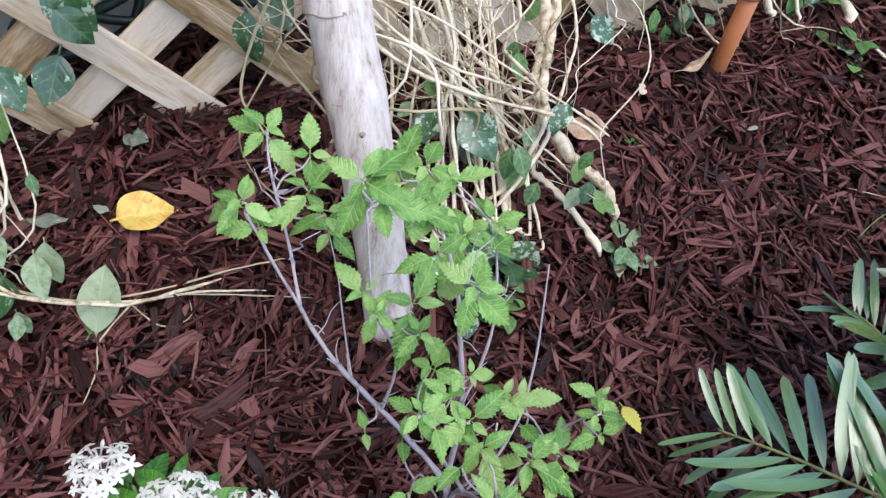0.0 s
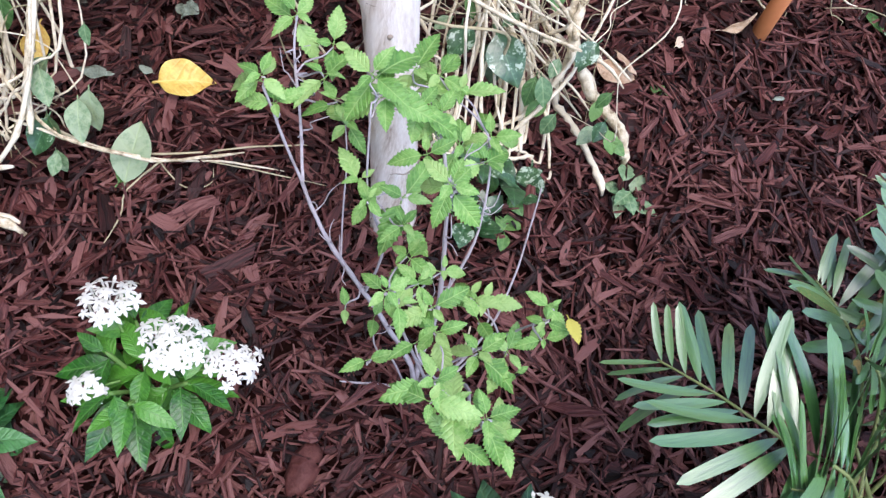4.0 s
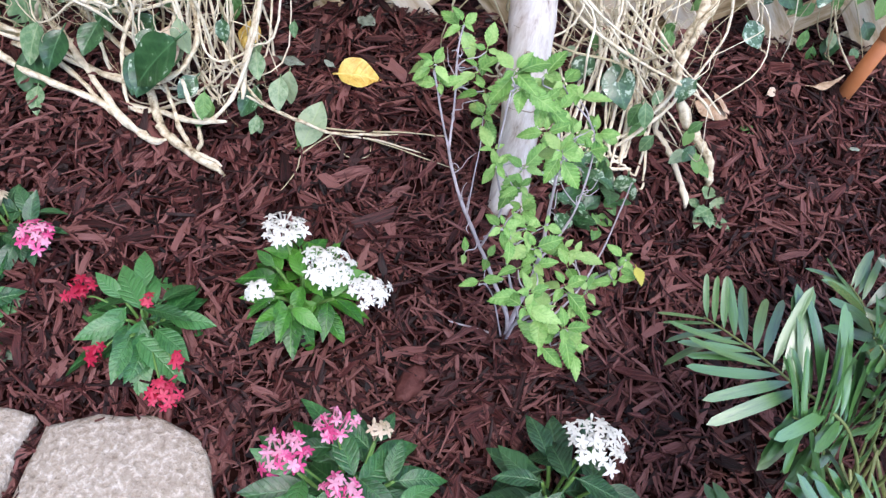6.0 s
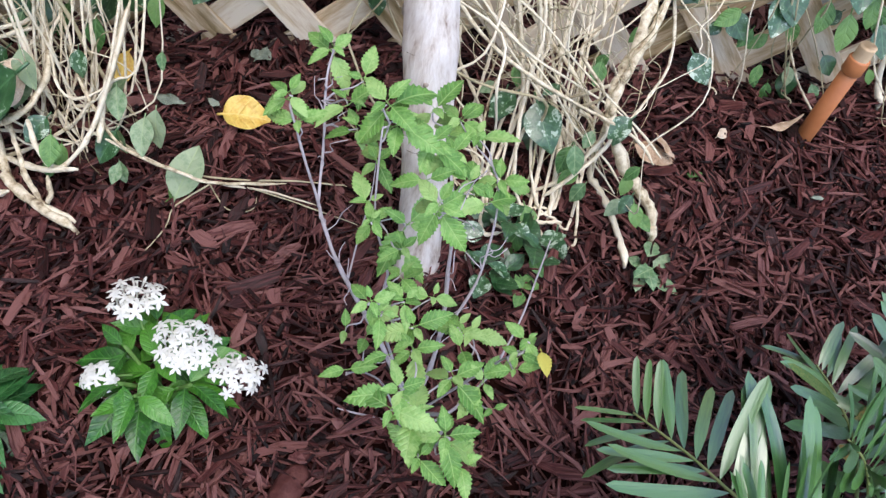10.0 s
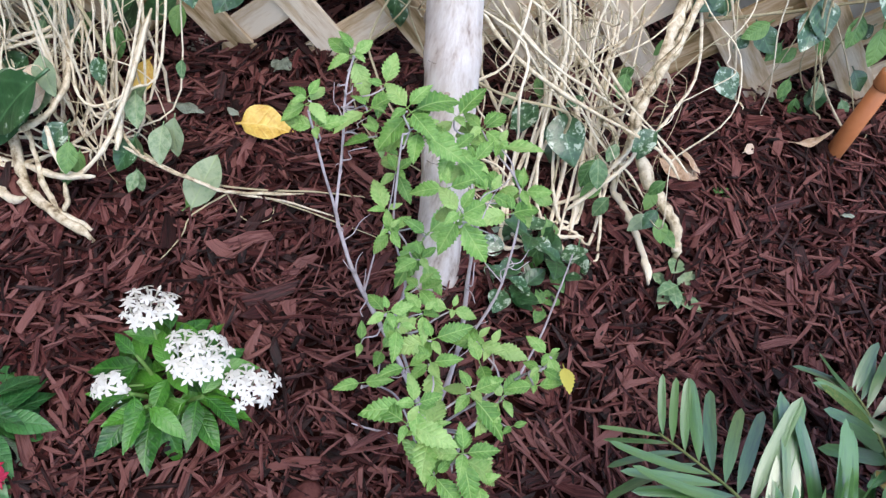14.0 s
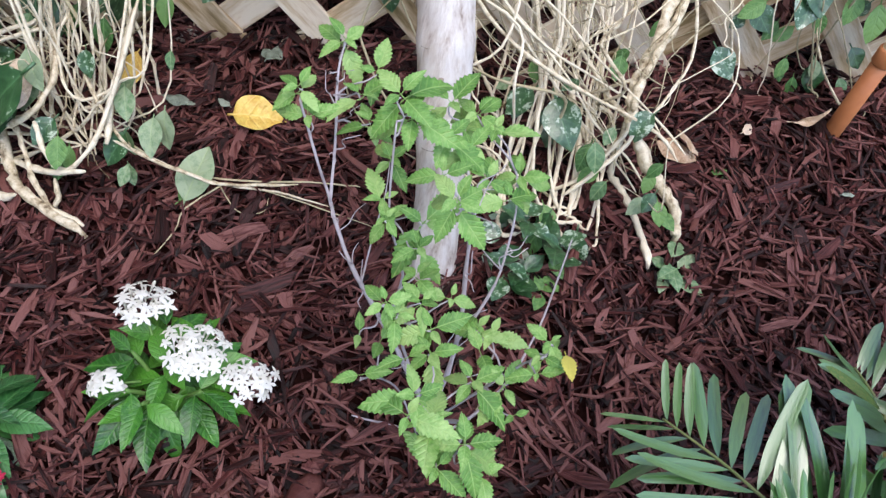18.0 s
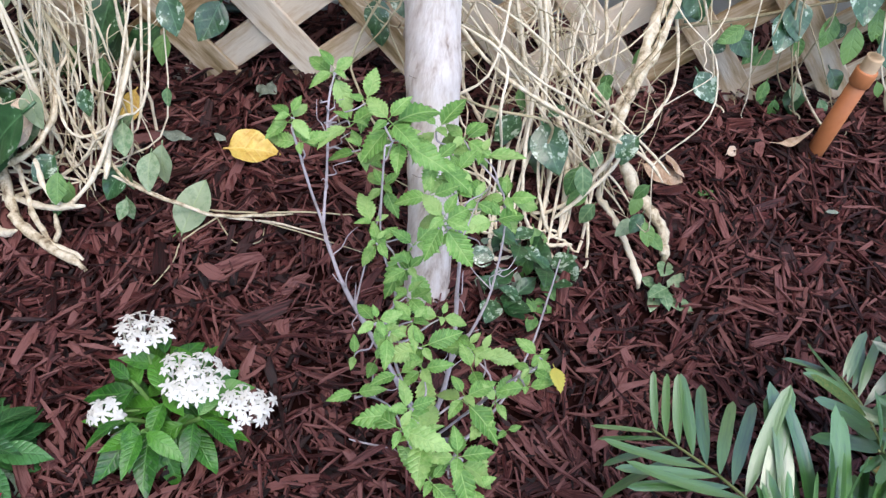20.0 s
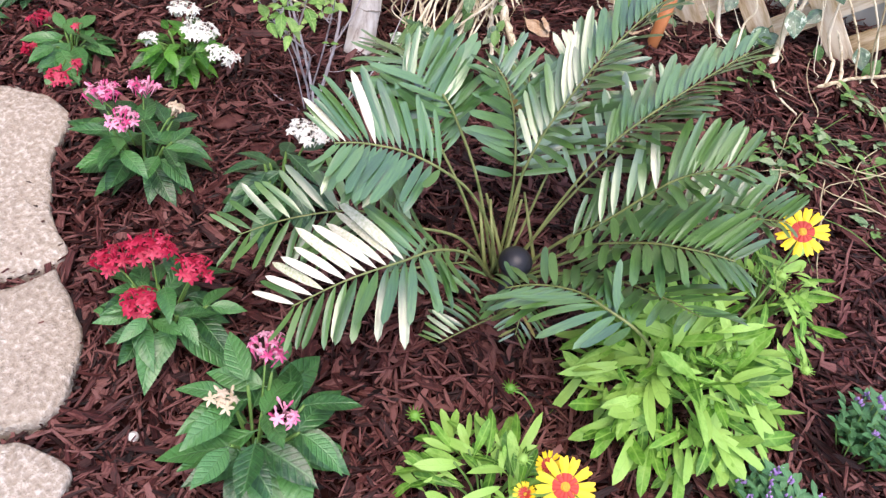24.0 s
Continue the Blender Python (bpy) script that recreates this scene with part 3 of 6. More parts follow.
for k in range(5):
    bm = bmesh.new()
    q = Vector((rnd.uniform(-.02, .02), rnd.uniform(-.02, .02), -0.02))
    tube(bm, [q, q + Vector((rnd.uniform(-.03, .03), rnd.uniform(-.03, .03), 0.06)), q + Vector((rnd.uniform(-.06, .06), rnd.uniform(-.05, .05), 0.14))], [0.004, 0.0035, 0.002], 6)
    part("leaf_stalk", bm, "cycad_rachis", cycad)

cap = thing("garden_fixture", "round black plastic garden fixture half hidden under the fronds", "garden fixture", at=(0.557, 0.446, 0.02))
bm = bmesh.new()
bmesh.ops.create_uvsphere(bm, u_segments=20, v_segments=12, radius=0.026)
for v in bm.verts:
    v.co.z = v.co.z * 0.9 + 0.022
part("globe", bm, "black_plastic", cap)
bm = bmesh.new()
tube(bm, [(0, 0, -0.09), (0, 0, 0.0)], [0.008, 0.012], 10)
part("spike", bm, "black_plastic", cap)
# short black tube lying half buried beside the globe's foot
bm = bmesh.new()
tube(bm, smoothed([(0.0, 0, -0.05), (0.02, -0.012, -0.066), (0.035, -0.02, -0.076), (0.055, -0.015, -0.082)], 5), 0.009, 10)
part("base_tube", bm, "black_plastic", cap)

# ---- star-flowered bedding plants ----
PENTA_LEAVES = {m: [leaf_mesh(m, 1.0, 0.43, wide_at=0.42, curl=c, fold=0.2, segs=12, wave=0.02, tip=0.15, stalk=0.08, seed=20 + k, ribs=0.012) for k, c in enumerate((0.12, 0.28, 0.42))] for m in ("penta_leaf", "penta_leaf_cool", "penta_leaf_dark")}


def floret_mesh(material, spread=1.0):
    bm = bmesh.new()
    tube(bm, [(0, 0, -0.016), (0, 0, 0)], [0.0006, 0.0011], 4, False)
    c = bm.verts.new((0, 0, 0.0004))
    for k in range(5):
        a = 2 * math.pi * k / 5
        d, e = Vector((math.cos(a), math.sin(a), 0)), Vector((-math.sin(a), math.cos(a), 0))
        p1, p2 = d * 0.0016 + e * 0.0012, d * 0.0016 - e * 0.0012
        p3, p4, p5 = d * 0.0042 * spread + e * 0.0018, d * 0.0042 * spread - e * 0.0018, d * 0.0074 * spread
        vs = [bm.verts.new(v + Vector((0, 0, z))) for v, z in ((p2, 0.0006), (p4, 0.0002), (p5, -0.0008), (p3, 0.0002), (p1, 0.0006))]
        bm.faces.new([c] + vs)
    return mesh_of(bm, material)


FLORETS = {m: [floret_mesh(m, s) for s in (0.85, 1.0, 1.12)] for m in ("petal_white", "petal_pink", "petal_red", "bud_cream")}


def bud_mesh(material):
    bm = bmesh.new()
    tube(bm, [(0, 0, -0.014), (0, 0, -0.004), (0, 0, 0.002), (0, 0, 0.005)], [0.0006, 0.0009, 0.0018, 0.0006], 5)
    return mesh_of(bm, material)


BUDS = {m: bud_mesh(m) for m in FLORETS}


def flower_head(plant, base, head, radius, count, petal, buds=0.15, lean=(0, 0, 0)):
    """A domed cluster of star florets on a green stalk."""
    at = Vector(plant.location)
    h, b = Vector(head) - at, Vector(base) - at
    bm = bmesh.new()
    hub = h - Vector((0, 0, 0.02))
    tube(bm, smoothed([b, b.lerp(hub, 0.6) + Vector((0, 0, 0.01)), hub], 4), 0.0016, 5)
    fh = part("flower_head", bm, "penta_stem", plant, "")
    axis = (Vector((0, 0, 1)) + Vector(lean)).normalized()
    sx = axis.cross(Vector((0, 1, 0.2))).normalized()
    sy = axis.cross(sx)
    count = round(count * 0.9)
    for k in range(count):
        f = (k + 0.5) / count
        rr, a = math.sqrt(f) * 1.0, k * 2.39996
        d = (axis * (1.3 - 0.45 * rr) + (sx * math.cos(a) + sy * math.sin(a)) * rr * 0.7).normalized()
        p = hub + (sx * math.cos(a) + sy * math.sin(a)) * radius * 0.9 * rr + axis * (0.02 + radius * 0.14 * (1 - rr * rr)) + Vector((rnd.uniform(-1, 1), rnd.uniform(-1, 1), rnd.uniform(-1, 1.6))) * 0.004
        d2 = (d + Vector((rnd.uniform(-.3, .3), rnd.uniform(-.3, .3), rnd.uniform(-.1, .2)))).normalized()
        m = aim(p, d2.orthogonal(), d2, rnd.uniform(1.1, 1.5), 0) @ pose(0, 0, 0, 0, 0, rnd.uniform(0, 72))
        if rnd.random() < buds:
            place("bud", BUDS[petal], fh, m)
        else:
            place("floret", rnd.choice(FLORETS[petal]), fh, m)
    return fh


def penta(label, base, leaves, heads, petal, size=0.075, mat_leaf="penta_leaf", spread=0.05, height=0.06, buds=0.15, tilt=0.35, group="star-flowered bedding plants"):
    base = Vector(base)
    base.z = ground_z(base.x, base.y)
    pl = thing("pentas_plant", label, "flower plant", group, at=base)
    turn = rnd.uniform(0, 360)
    stems = [(0, 0)] + [(turn + 51.4 * k + rnd.uniform(-14, 14), spread * rnd.uniform(0.65, 1.1)) for k in range(7)]
    per = max(4, round(leaves * 1.15 / len(stems)))
    for a, r in stems:
        top = deg(a) * r + Vector((0, 0, height * rnd.uniform(0.8, 1.1) * (1 - 0.14 * (r > 0))))
        bm = bmesh.new()
        tube(bm, smoothed([(0, 0, -0.02), deg(a) * r * 0.5 + Vector((0, 0, height * 0.4)), top], 4), [0.0026] * 8 + [0.0018], 6)
        part("stem", bm, "penta_stem", pl)
        for k in range(per):
            f = 1 - 0.7 * k / per
            az = k * 137 + rnd.uniform(-25, 25) + a
            el = tilt - 0.75 * (k / per) + rnd.uniform(-0.15, 0.15)
            d = deg(az) + Vector((0, 0, el)) + deg(a) * (0.9 if r else 0)
            ln = 0.96 * size * (0.5 + 0.5 * min(1, 0.4 + k / per * 1.2)) * rnd.uniform(0.85, 1.2)
            p = deg(a) * r * f + Vector((0, 0, top.z * f))
            place("leaf", rnd.choice(PENTA_LEAVES[mat_leaf]), pl, aim(p, d, (0, 0, 1), ln, rnd.uniform(-28, 28)))
    for h, rad, cnt, *pet in heads:
        b = base.lerp(Vector(h), 0.45)
        b.z = base.z + height * 0.6
        lean = (Vector(h) - base) * 3
        lean.z = 0
        flower_head(pl, b, h, rad, cnt, pet[0] if pet else petal, buds, lean)
    return pl


penta("compact white pentas with fresh green leaves in mulch", (-0.252, 0.382, -0.045), 50, [((-0.313, 0.421, -0.005), 0.035, 32), ((-0.228, 0.402, 0.000), 0.038, 40), ((-0.168, 0.412, -0.015), 0.030, 24), ((-0.293, 0.337, -0.037), 0.022, 14)], "petal_white", size=0.064, spread=0.062, height=0.080, buds=0.05, tilt=0.25)
penta("white pentas with dark ribbed leaves in mulch", (0.182, 0.300, -0.003), 36, [((0.186, 0.336, 0.070), 0.040, 40)], "petal_white", size=0.088, mat_leaf="penta_leaf_dark", spread=0.035, height=0.125, buds=0.08, tilt=0.0)
penta("pink pentas with long green leaves in mulch", (-0.038, 0.179, -0.044), 40, [((-0.116, 0.154, 0.006), 0.034, 30), ((-0.086, 0.208, 0.020), 0.028, 24), ((-0.041, 0.146, 0.008), 0.028, 26), ((-0.047, 0.242, -0.006), 0.010, 9, "bud_cream")], "petal_pink", size=0.08, spread=0.065, height=0.125, buds=0.35, mat_leaf="penta_leaf_cool")
penta("red pentas with broad green leaves and few blooms", (-0.421, 0.244, -0.113), 22, [((-0.511, 0.228, -0.091), 0.020, 16), ((-0.434, 0.170, -0.100), 0.013, 10), ((-0.328, 0.172, -0.094), 0.024, 20), ((-0.340, 0.212, -0.086), 0.010, 7), ((-0.414, 0.252, -0.061), 0.006, 4)], "petal_red", size=0.09, spread=0.035, height=0.05, buds=0.3, mat_leaf="penta_leaf_cool")
penta("small pink pentas beside the tangled vines", (-0.681, 0.263, -0.121), 20, [((-0.681, 0.224, -0.090), 0.022, 16), ((-0.623, 0.256, -0.080), 0.027, 26), ((-0.707, 0.277, -0.079), 0.010, 7, "bud_cream")], "petal_pink", size=0.065, mat_leaf="penta_leaf_dark", spread=0.04, height=0.04, buds=0.2)
penta("leafy green pentas without flowers in mulch", (-0.663, 0.109, -0.154), 16, [], "petal_red", size=0.10, spread=0.03, height=0.05, mat_leaf="penta_leaf_cool")
penta("bright red pentas with full clusters beside the stones", (0.274, 0.032, -0.077), 32, [((0.198, 0.003, -0.027), 0.034, 40), ((0.222, 0.044, -0.007), 0.036, 44), ((0.281, 0.072, -0.013), 0.030, 30), ((0.276, -0.003, -0.039), 0.030, 36)], "petal_red", size=0.08, spread=0.06, height=0.11, buds=0.12, mat_leaf="penta_leaf_cool")
penta("pink pentas with fading blooms and ribbed green leaves", (0.520, 0.022, -0.068), 28, [((0.469, 0.061, 0.019), 0.027, 30), ((0.550, 0.030, -0.004), 0.021, 16), ((0.486, -0.007, -0.015), 0.017, 15, "bud_cream")], "petal_pink", size=0.10, spread=0.055, height=0.125, buds=0.4, mat_leaf="penta_leaf_cool")

# ---- the light green shrub in front of the trunk ----
SHB = Vector((0.027, 0.489, -0.07))
shrub = thing("shrub", "spindly shrub with toothed light green leaves on bare grey stems", "shrub", at=SHB)
SHRUB_LEAVES = [leaf_mesh("shrub_leaf", 1.0, 0.56, wide_at=0.40, teeth=1, curl=c, fold=0.2, segs=18, tip=0.05, stalk=0.10, seed=40 + k, ribs=0.022, wave=0.015) for k, c in enumerate((0.2, 0.4, 0.55, 0.3))]
SHRUB_YELLOW = leaf_mesh("shrub_leaf_yellow", 1.0, 0.55, wide_at=0.4, teeth=1, curl=0.2, fold=0.2, segs=16, stalk=0.12, seed=44)


def stem(points, r0, r1, material="shrub_stem", steps=5, owner=None, name="stem"):
    owner = owner or shrub
    pts = [Vector(p) for p in smoothed(points, steps)]
    if material.startswith("vine"):
        for p in pts[1:-1]:
            p.z = max(p.z, ground_z(p.x, p.y) + 0.012 + r0)
    pts = [p - owner.location for p in pts]
    n = len(pts)
    bm = bmesh.new()
    rough = 0.22 if material.startswith("vine") else 0.14
    thin = 0.85 if material == "shrub_stem" else 1.0
    radii = [thin * (r0 + (r1 - r0) * i / (n - 1)) * (1 + rough * rnd.uniform(-1, 1)) for i in range(n)]
    if material.startswith("vine") and n > 6:
        radii[-1] *= 0.45
        radii[-2] *= 0.75
        radii[0] *= 0.6
    pts = [p + Vector((rnd.uniform(-1, 1), rnd.uniform(-1, 1), rnd.uniform(-1, 1))) * rough * 1.2 * radii[i] for i, p in enumerate(pts)]
    tube(bm, pts, radii, 6)
    return part(name, bm, material, owner), [p + owner.location for p in pts]


def cluster(c, big=0.034, pairs=3, axis=(0, 0, 1)):
    """Crossed pairs of leaves round a shoot tip."""
    c = Vector(c)
    ax = (Vector(axis) + Vector((rnd.uniform(-.35, .35), rnd.uniform(-.6, .0), 0))).normalized()
    a0 = rnd.uniform(0, 180)
    sx = ax.orthogonal().normalized()
    sy = ax.cross(sx)
    for k in range(pairs):
        ln = big * (0.55 + 0.55 * k / max(1, pairs - 1)) if pairs > 1 else big
        for s in (0, 180):
            a = radians(a0 + 90 * k + s + rnd.uniform(-18, 18))
            out = sx * math.cos(a) + sy * math.sin(a)
            d = out + ax * (0.55 - 0.30 * k) + Vector((0, 0, -0.06 * k))
            place("leaf", rnd.choice(SHRUB_LEAVES), shrub, aim(c - ax * 0.005 * k - SHB, d, ax, ln * rnd.uniform(0.85, 1.2), rnd.uniform(-12, 12)))


stems = []
FOOT = (0.027, 0.486, -0.075)
stems.append(stem([FOOT, (0.015, 0.49, -0.02), (-0.025, 0.499, 0.03), (-0.057, 0.498, 0.08), (-0.082, 0.493, 0.125), (-0.105, 0.491, 0.165), (-0.128, 0.499, 0.2), (-0.139, 0.504, 0.22), (-0.152, 0.504, 0.25), (-0.176, 0.506, 0.312)], 0.0040, 0.0012)[1])
stems.append(stem([(-0.135, 0.502, 0.213), (-0.155, 0.536, 0.26), (-0.178, 0.571, 0.3), (-0.187, 0.598, 0.318)], 0.0020, 0.0011)[1])
stems.append(stem([FOOT, (0.022, 0.50, -0.02), (0.021, 0.514, 0.05), (0.013, 0.53, 0.11), (0.001, 0.538, 0.17), (-0.009, 0.545, 0.22), (-0.03, 0.56, 0.27), (-0.06, 0.60, 0.285)], 0.0046, 0.0014)[1])
stems.append(stem([(-0.009, 0.545, 0.22), (0.0, 0.50, 0.29), (0.001, 0.455, 0.335)], 0.0022, 0.0010)[1])
stems.append(stem([(0.018, 0.52, 0.08), (0.03, 0.55, 0.16), (0.02, 0.58, 0.23), (0.006, 0.595, 0.262)], 0.0022, 0.0010)[1])
stems.append(stem([FOOT, (0.03, 0.46, 0.02), (0.04, 0.41, 0.12), (0.045, 0.37, 0.19), (0.055, 0.34, 0.245)], 0.0036, 0.0012)[1])
stems.append(stem([(0.035, 0.44, 0.06), (0.0, 0.43, 0.15), (-0.02, 0.42, 0.22), (-0.018, 0.408, 0.25)], 0.0022, 0.0010)[1])
stems.append(stem([(-0.057, 0.498, 0.08), (-0.05, 0.505, 0.16), (-0.075, 0.505, 0.23), (-0.088, 0.515, 0.33)], 0.0020, 0.0010)[1])
stems.append(stem([(0.035, 0.45, 0.04), (0.07, 0.42, 0.12), (0.078, 0.36, 0.18), (0.084, 0.342, 0.225)], 0.0026, 0.0012)[1])
stems.append(stem([(0.03, 0.47, 0.0), (0.065, 0.455, 0.12), (0.09, 0.44, 0.21), (0.103, 0.431, 0.252)], 0.0020, 0.0010)[1])
stems.append(stem([FOOT, (0.06, 0.51, -0.03), (0.082, 0.545, 0.03), (0.085, 0.585, 0.09), (0.08, 0.61, 0.14), (0.075, 0.629, 0.183)], 0.0024, 0.0009)[1])
stems.append(stem([(0.02, 0.47, -0.04), (-0.007, 0.45, 0.06), (-0.016, 0.40, 0.15), (-0.018, 0.37, 0.187)], 0.0016, 0.0008)[1])
stems.append(stem([FOOT, (-0.005, 0.475, -0.058), (-0.04, 0.462, -0.055), (-0.055, 0.455, -0.05)], 0.0026, 0.0010)[1])
every = [p for s in stems for p in s]
for k in range(34):
    st = rnd.choice(stems[:5])
    p = st[rnd.randrange(len(st) // 5, len(st) * 3 // 4)]
    d = Vector((rnd.uniform(-1, 1), rnd.uniform(-1, 1), rnd.uniform(0.2, 1.3))).normalized() * rnd.uniform(0.015, 0.045)
    stem([p] + [p + d * f + Vector((rnd.uniform(-1, 1), rnd.uniform(-1, 1), rnd.uniform(-1, 1))) * 0.006 for f in (0.35, 0.7, 1.0)], 0.0010, 0.0004, steps=3, name="twig")
SPOTS = [
    ((-0.186, 0.591, 0.322), 3, 0.026), ((-0.181, 0.512, 0.320), 4, 0.026), ((-0.167, 0.506, 0.300), 2, 0.022), ((-0.151, 0.595, 0.300), 2, 0.024),
    ((-0.140, 0.546, 0.310), 2, 0.026), ((-0.125, 0.544, 0.290), 3, 0.022), ((-0.095, 0.531, 0.345), 3, 0.030), ((-0.083, 0.532, 0.330), 3, 0.028),
    ((-0.146, 0.649, 0.150), 3, 0.028), ((-0.077, 0.602, 0.300), 2, 0.026), ((-0.056, 0.629, 0.280), 4, 0.030), ((-0.033, 0.624, 0.275), 2, 0.026),
    ((-0.056, 0.562, 0.300), 3, 0.028), ((-0.040, 0.581, 0.280), 2, 0.024), ((-0.003, 0.454, 0.345), 4, 0.030), ((-0.032, 0.495, 0.320), 2, 0.026),
    ((-0.012, 0.565, 0.270), 3, 0.026), ((0.009, 0.593, 0.265), 4, 0.026), ((0.012, 0.565, 0.260), 2, 0.024), ((-0.083, 0.502, 0.250), 2, 0.022),
    ((-0.070, 0.485, 0.250), 3, 0.022), ((-0.043, 0.508, 0.240), 2, 0.032), ((-0.034, 0.482, 0.240), 3, 0.024), ((-0.020, 0.453, 0.240), 3, 0.026),
    ((-0.002, 0.429, 0.245), 3, 0.024), ((0.012, 0.465, 0.220), 2, 0.022), ((-0.022, 0.401, 0.260), 3, 0.022), ((-0.010, 0.401, 0.250), 2, 0.020),
    ((0.016, 0.416, 0.235), 2, 0.026), ((0.025, 0.396, 0.235), 3, 0.030), ((0.014, 0.377, 0.240), 1, 0.020), ((0.043, 0.464, 0.200), 2, 0.024),
    ((0.056, 0.466, 0.200), 2, 0.026), ((0.057, 0.442, 0.200), 1, 0.026), ((0.064, 0.402, 0.220), 3, 0.030), ((0.089, 0.417, 0.210), 2, 0.028),
    ((0.038, 0.345, 0.255), 3, 0.030), ((0.040, 0.330, 0.250), 2, 0.028), ((0.056, 0.338, 0.245), 2, 0.030), ((0.085, 0.342, 0.235), 4, 0.034),
    ((0.074, 0.327, 0.210), 2, 0.026), ((0.104, 0.346, 0.200), 2, 0.028), ((0.104, 0.427, 0.260), 3, 0.020), ((0.105, 0.439, 0.265), 2, 0.018),
    ((0.107, 0.414, 0.255), 2, 0.018), ((-0.019, 0.373, 0.190), 1, 0.020), ((-0.066, 0.462, 0.100), 1, 0.018), ((-0.032, 0.435, 0.150), 1, 0.020),
    ((0.106, 0.429, 0.160), 1, 0.014),
]
for p, n, size in SPOTS:
    cluster(p, size * (1.2 if p[1] > 0.5 else 0.98), n)
    p = Vector(p)
    near = min(every, key=lambda q: (q - p).length + (0.05 if q.z > p.z - 0.01 else 0))
    stem([near] + [near.lerp(p, f) + Vector((rnd.uniform(-1, 1), rnd.uniform(-1, 1), rnd.uniform(-2, 0))) * 0.005 for f in (0.35, 0.7)] + [p - Vector((0, 0, 0.004))], 0.0013, 0.0008, "shrub_stem", 3, name="twig")
place("leaf", SHRUB_YELLOW, shrub, aim(Vector((0.118, 0.436, 0.266)) - SHB, (0.30, -0.45, 0.1), (0, 0, 1), 0.024), "yellowing leaf")

# ---- dry vines ----
VINE_LEAVES = [leaf_mesh("vine_leaf", 1.0, 0.72, wide_at=0.4, curl=c, fold=0.18, segs=10, wave=0.03, tip=0.1, stalk=0.18, seed=60 + k) for k, c in enumerate((0.1, 0.25, -0.08))]
VINE_PALE = [leaf_mesh("vine_leaf_pale", 1.0, 0.62, wide_at=0.45, curl=c, fold=0.15, segs=10, wave=0.03, stalk=0.1, seed=64 + k) for k, c in enumerate((0.1, 0.3))]
SPROUT = [leaf_mesh("sprout_leaf", 1.0, 0.6, wide_at=0.45, curl=c, fold=0.2, segs=8, stalk=0.15, seed=70 + k) for k, c in enumerate((0.1, 0.3))]


def hang(owner, top, foot, r, sway=0.05, material="vine_stem", loops=0, name="vine"):
    """One dry vine from top to foot in a slow bow and a weaker double bend; rests no lower than the mulch."""
    top, foot = Vector(top), Vector(foot)
    side, out = rnd.uniform(-1, 1) * sway, rnd.uniform(-1, 0.3) * sway
    twist, ph = rnd.uniform(-0.5, 0.5) * sway, rnd.uniform(0, 6.28)
    pts = []
    n = 6 + 2 * loops
    for k in range(n + 1):
        f = k / n
        w = math.sin(math.pi * f)
        q = top.lerp(foot, f) + w * (Vector((side, out, 0)) + Vector((1, 0.3, 0.5)) * twist * math.sin(f * (5 + 2 * loops) + ph))
        q += Vector((rnd.uniform(-1, 1), rnd.uniform(-1, 1), rnd.uniform(-1, 1))) * 0.06 * sway * (1 + loops) * w
        q.z = max(q.z, ground_z(q.x, q.y) + 0.008)
        pts.append(q)
    pts.append(foot + Vector((0.1 * (foot.x - top.x), -0.008, -0.02)))
    stem(pts, r, r * rnd.uniform(0.6, 0.95), material, 4, owner, name)


def loop_down(owner, a, b, dip, r, material="vine_stem"):
    """A vine that sags from a to b in a loop lying out over the mulch."""
    a, b = Vector(a), Vector(b)
    pts = []
    for k in range(8):
        f = k / 7
        q = a.lerp(b, f) + Vector((0, -dip, -dip * 1.1)) * math.sin(math.pi * f) ** 0.8
        q.z = max(q.z, ground_z(q.x, q.y) + 0.006 + 2 * r)
        pts.append(q)
    pts = [Vector((a.x - 0.13, fence_y(a.x - 0.13) - 0.05, a.z + 0.24))] + pts + [Vector((b.x - 0.08, fence_y(b.x - 0.08) - 0.06, b.z + 0.2))]
    stem(pts, r, r * 0.8, material, 4, owner, "vine")


def fence_y(x):
    return 1.121 + math.tan(radians(FENCE_DEG)) * x


tangle = thing("dry_vine", "thick tangle of dry tan vines hanging from the lattice", "vine", "dry vines", at=on_ground(0.02, 0.93))
stem([(0.028, 1.120, 0.284), (0.033, 1.080, 0.253), (0.039, 1.030, 0.228), (0.046, 0.980, 0.205), (0.046, 0.935, 0.177), (0.057, 0.905, 0.155), (0.085, 0.900, 0.116), (0.125, 0.885, 0.091), (0.162, 0.872, 0.073), (0.175, 0.865, 0.043), (0.181, 0.858, 0.021)], 0.0090, 0.0072, "vine_stem", 5, tangle, "vine")
stem([(0.045, 1.120, 0.291), (0.050, 1.080, 0.261), (0.053, 1.030, 0.226), (0.053, 0.965, 0.208), (0.052, 0.930, 0.183), (0.059, 0.900, 0.164)], 0.0060, 0.0060, "vine_stem", 5, tangle, "vine")
stem([(0.058, 0.905, 0.146), (0.065, 0.905, 0.057), (0.088, 0.890, 0.034), (0.111, 0.870, 0.027), (0.145, 0.830, 0.030), (0.167, 0.800, 0.025)], 0.0050, 0.0046, "vine_stem", 5, tangle, "vine")
stem([(-0.017, 0.840, 0.008), (0.031, 0.850, 0.057), (0.051, 0.870, 0.097), (0.063, 0.885, 0.134), (0.063, 0.900, 0.152)], 0.0028, 0.0032, "vine_stem", 5, tangle, "vine")
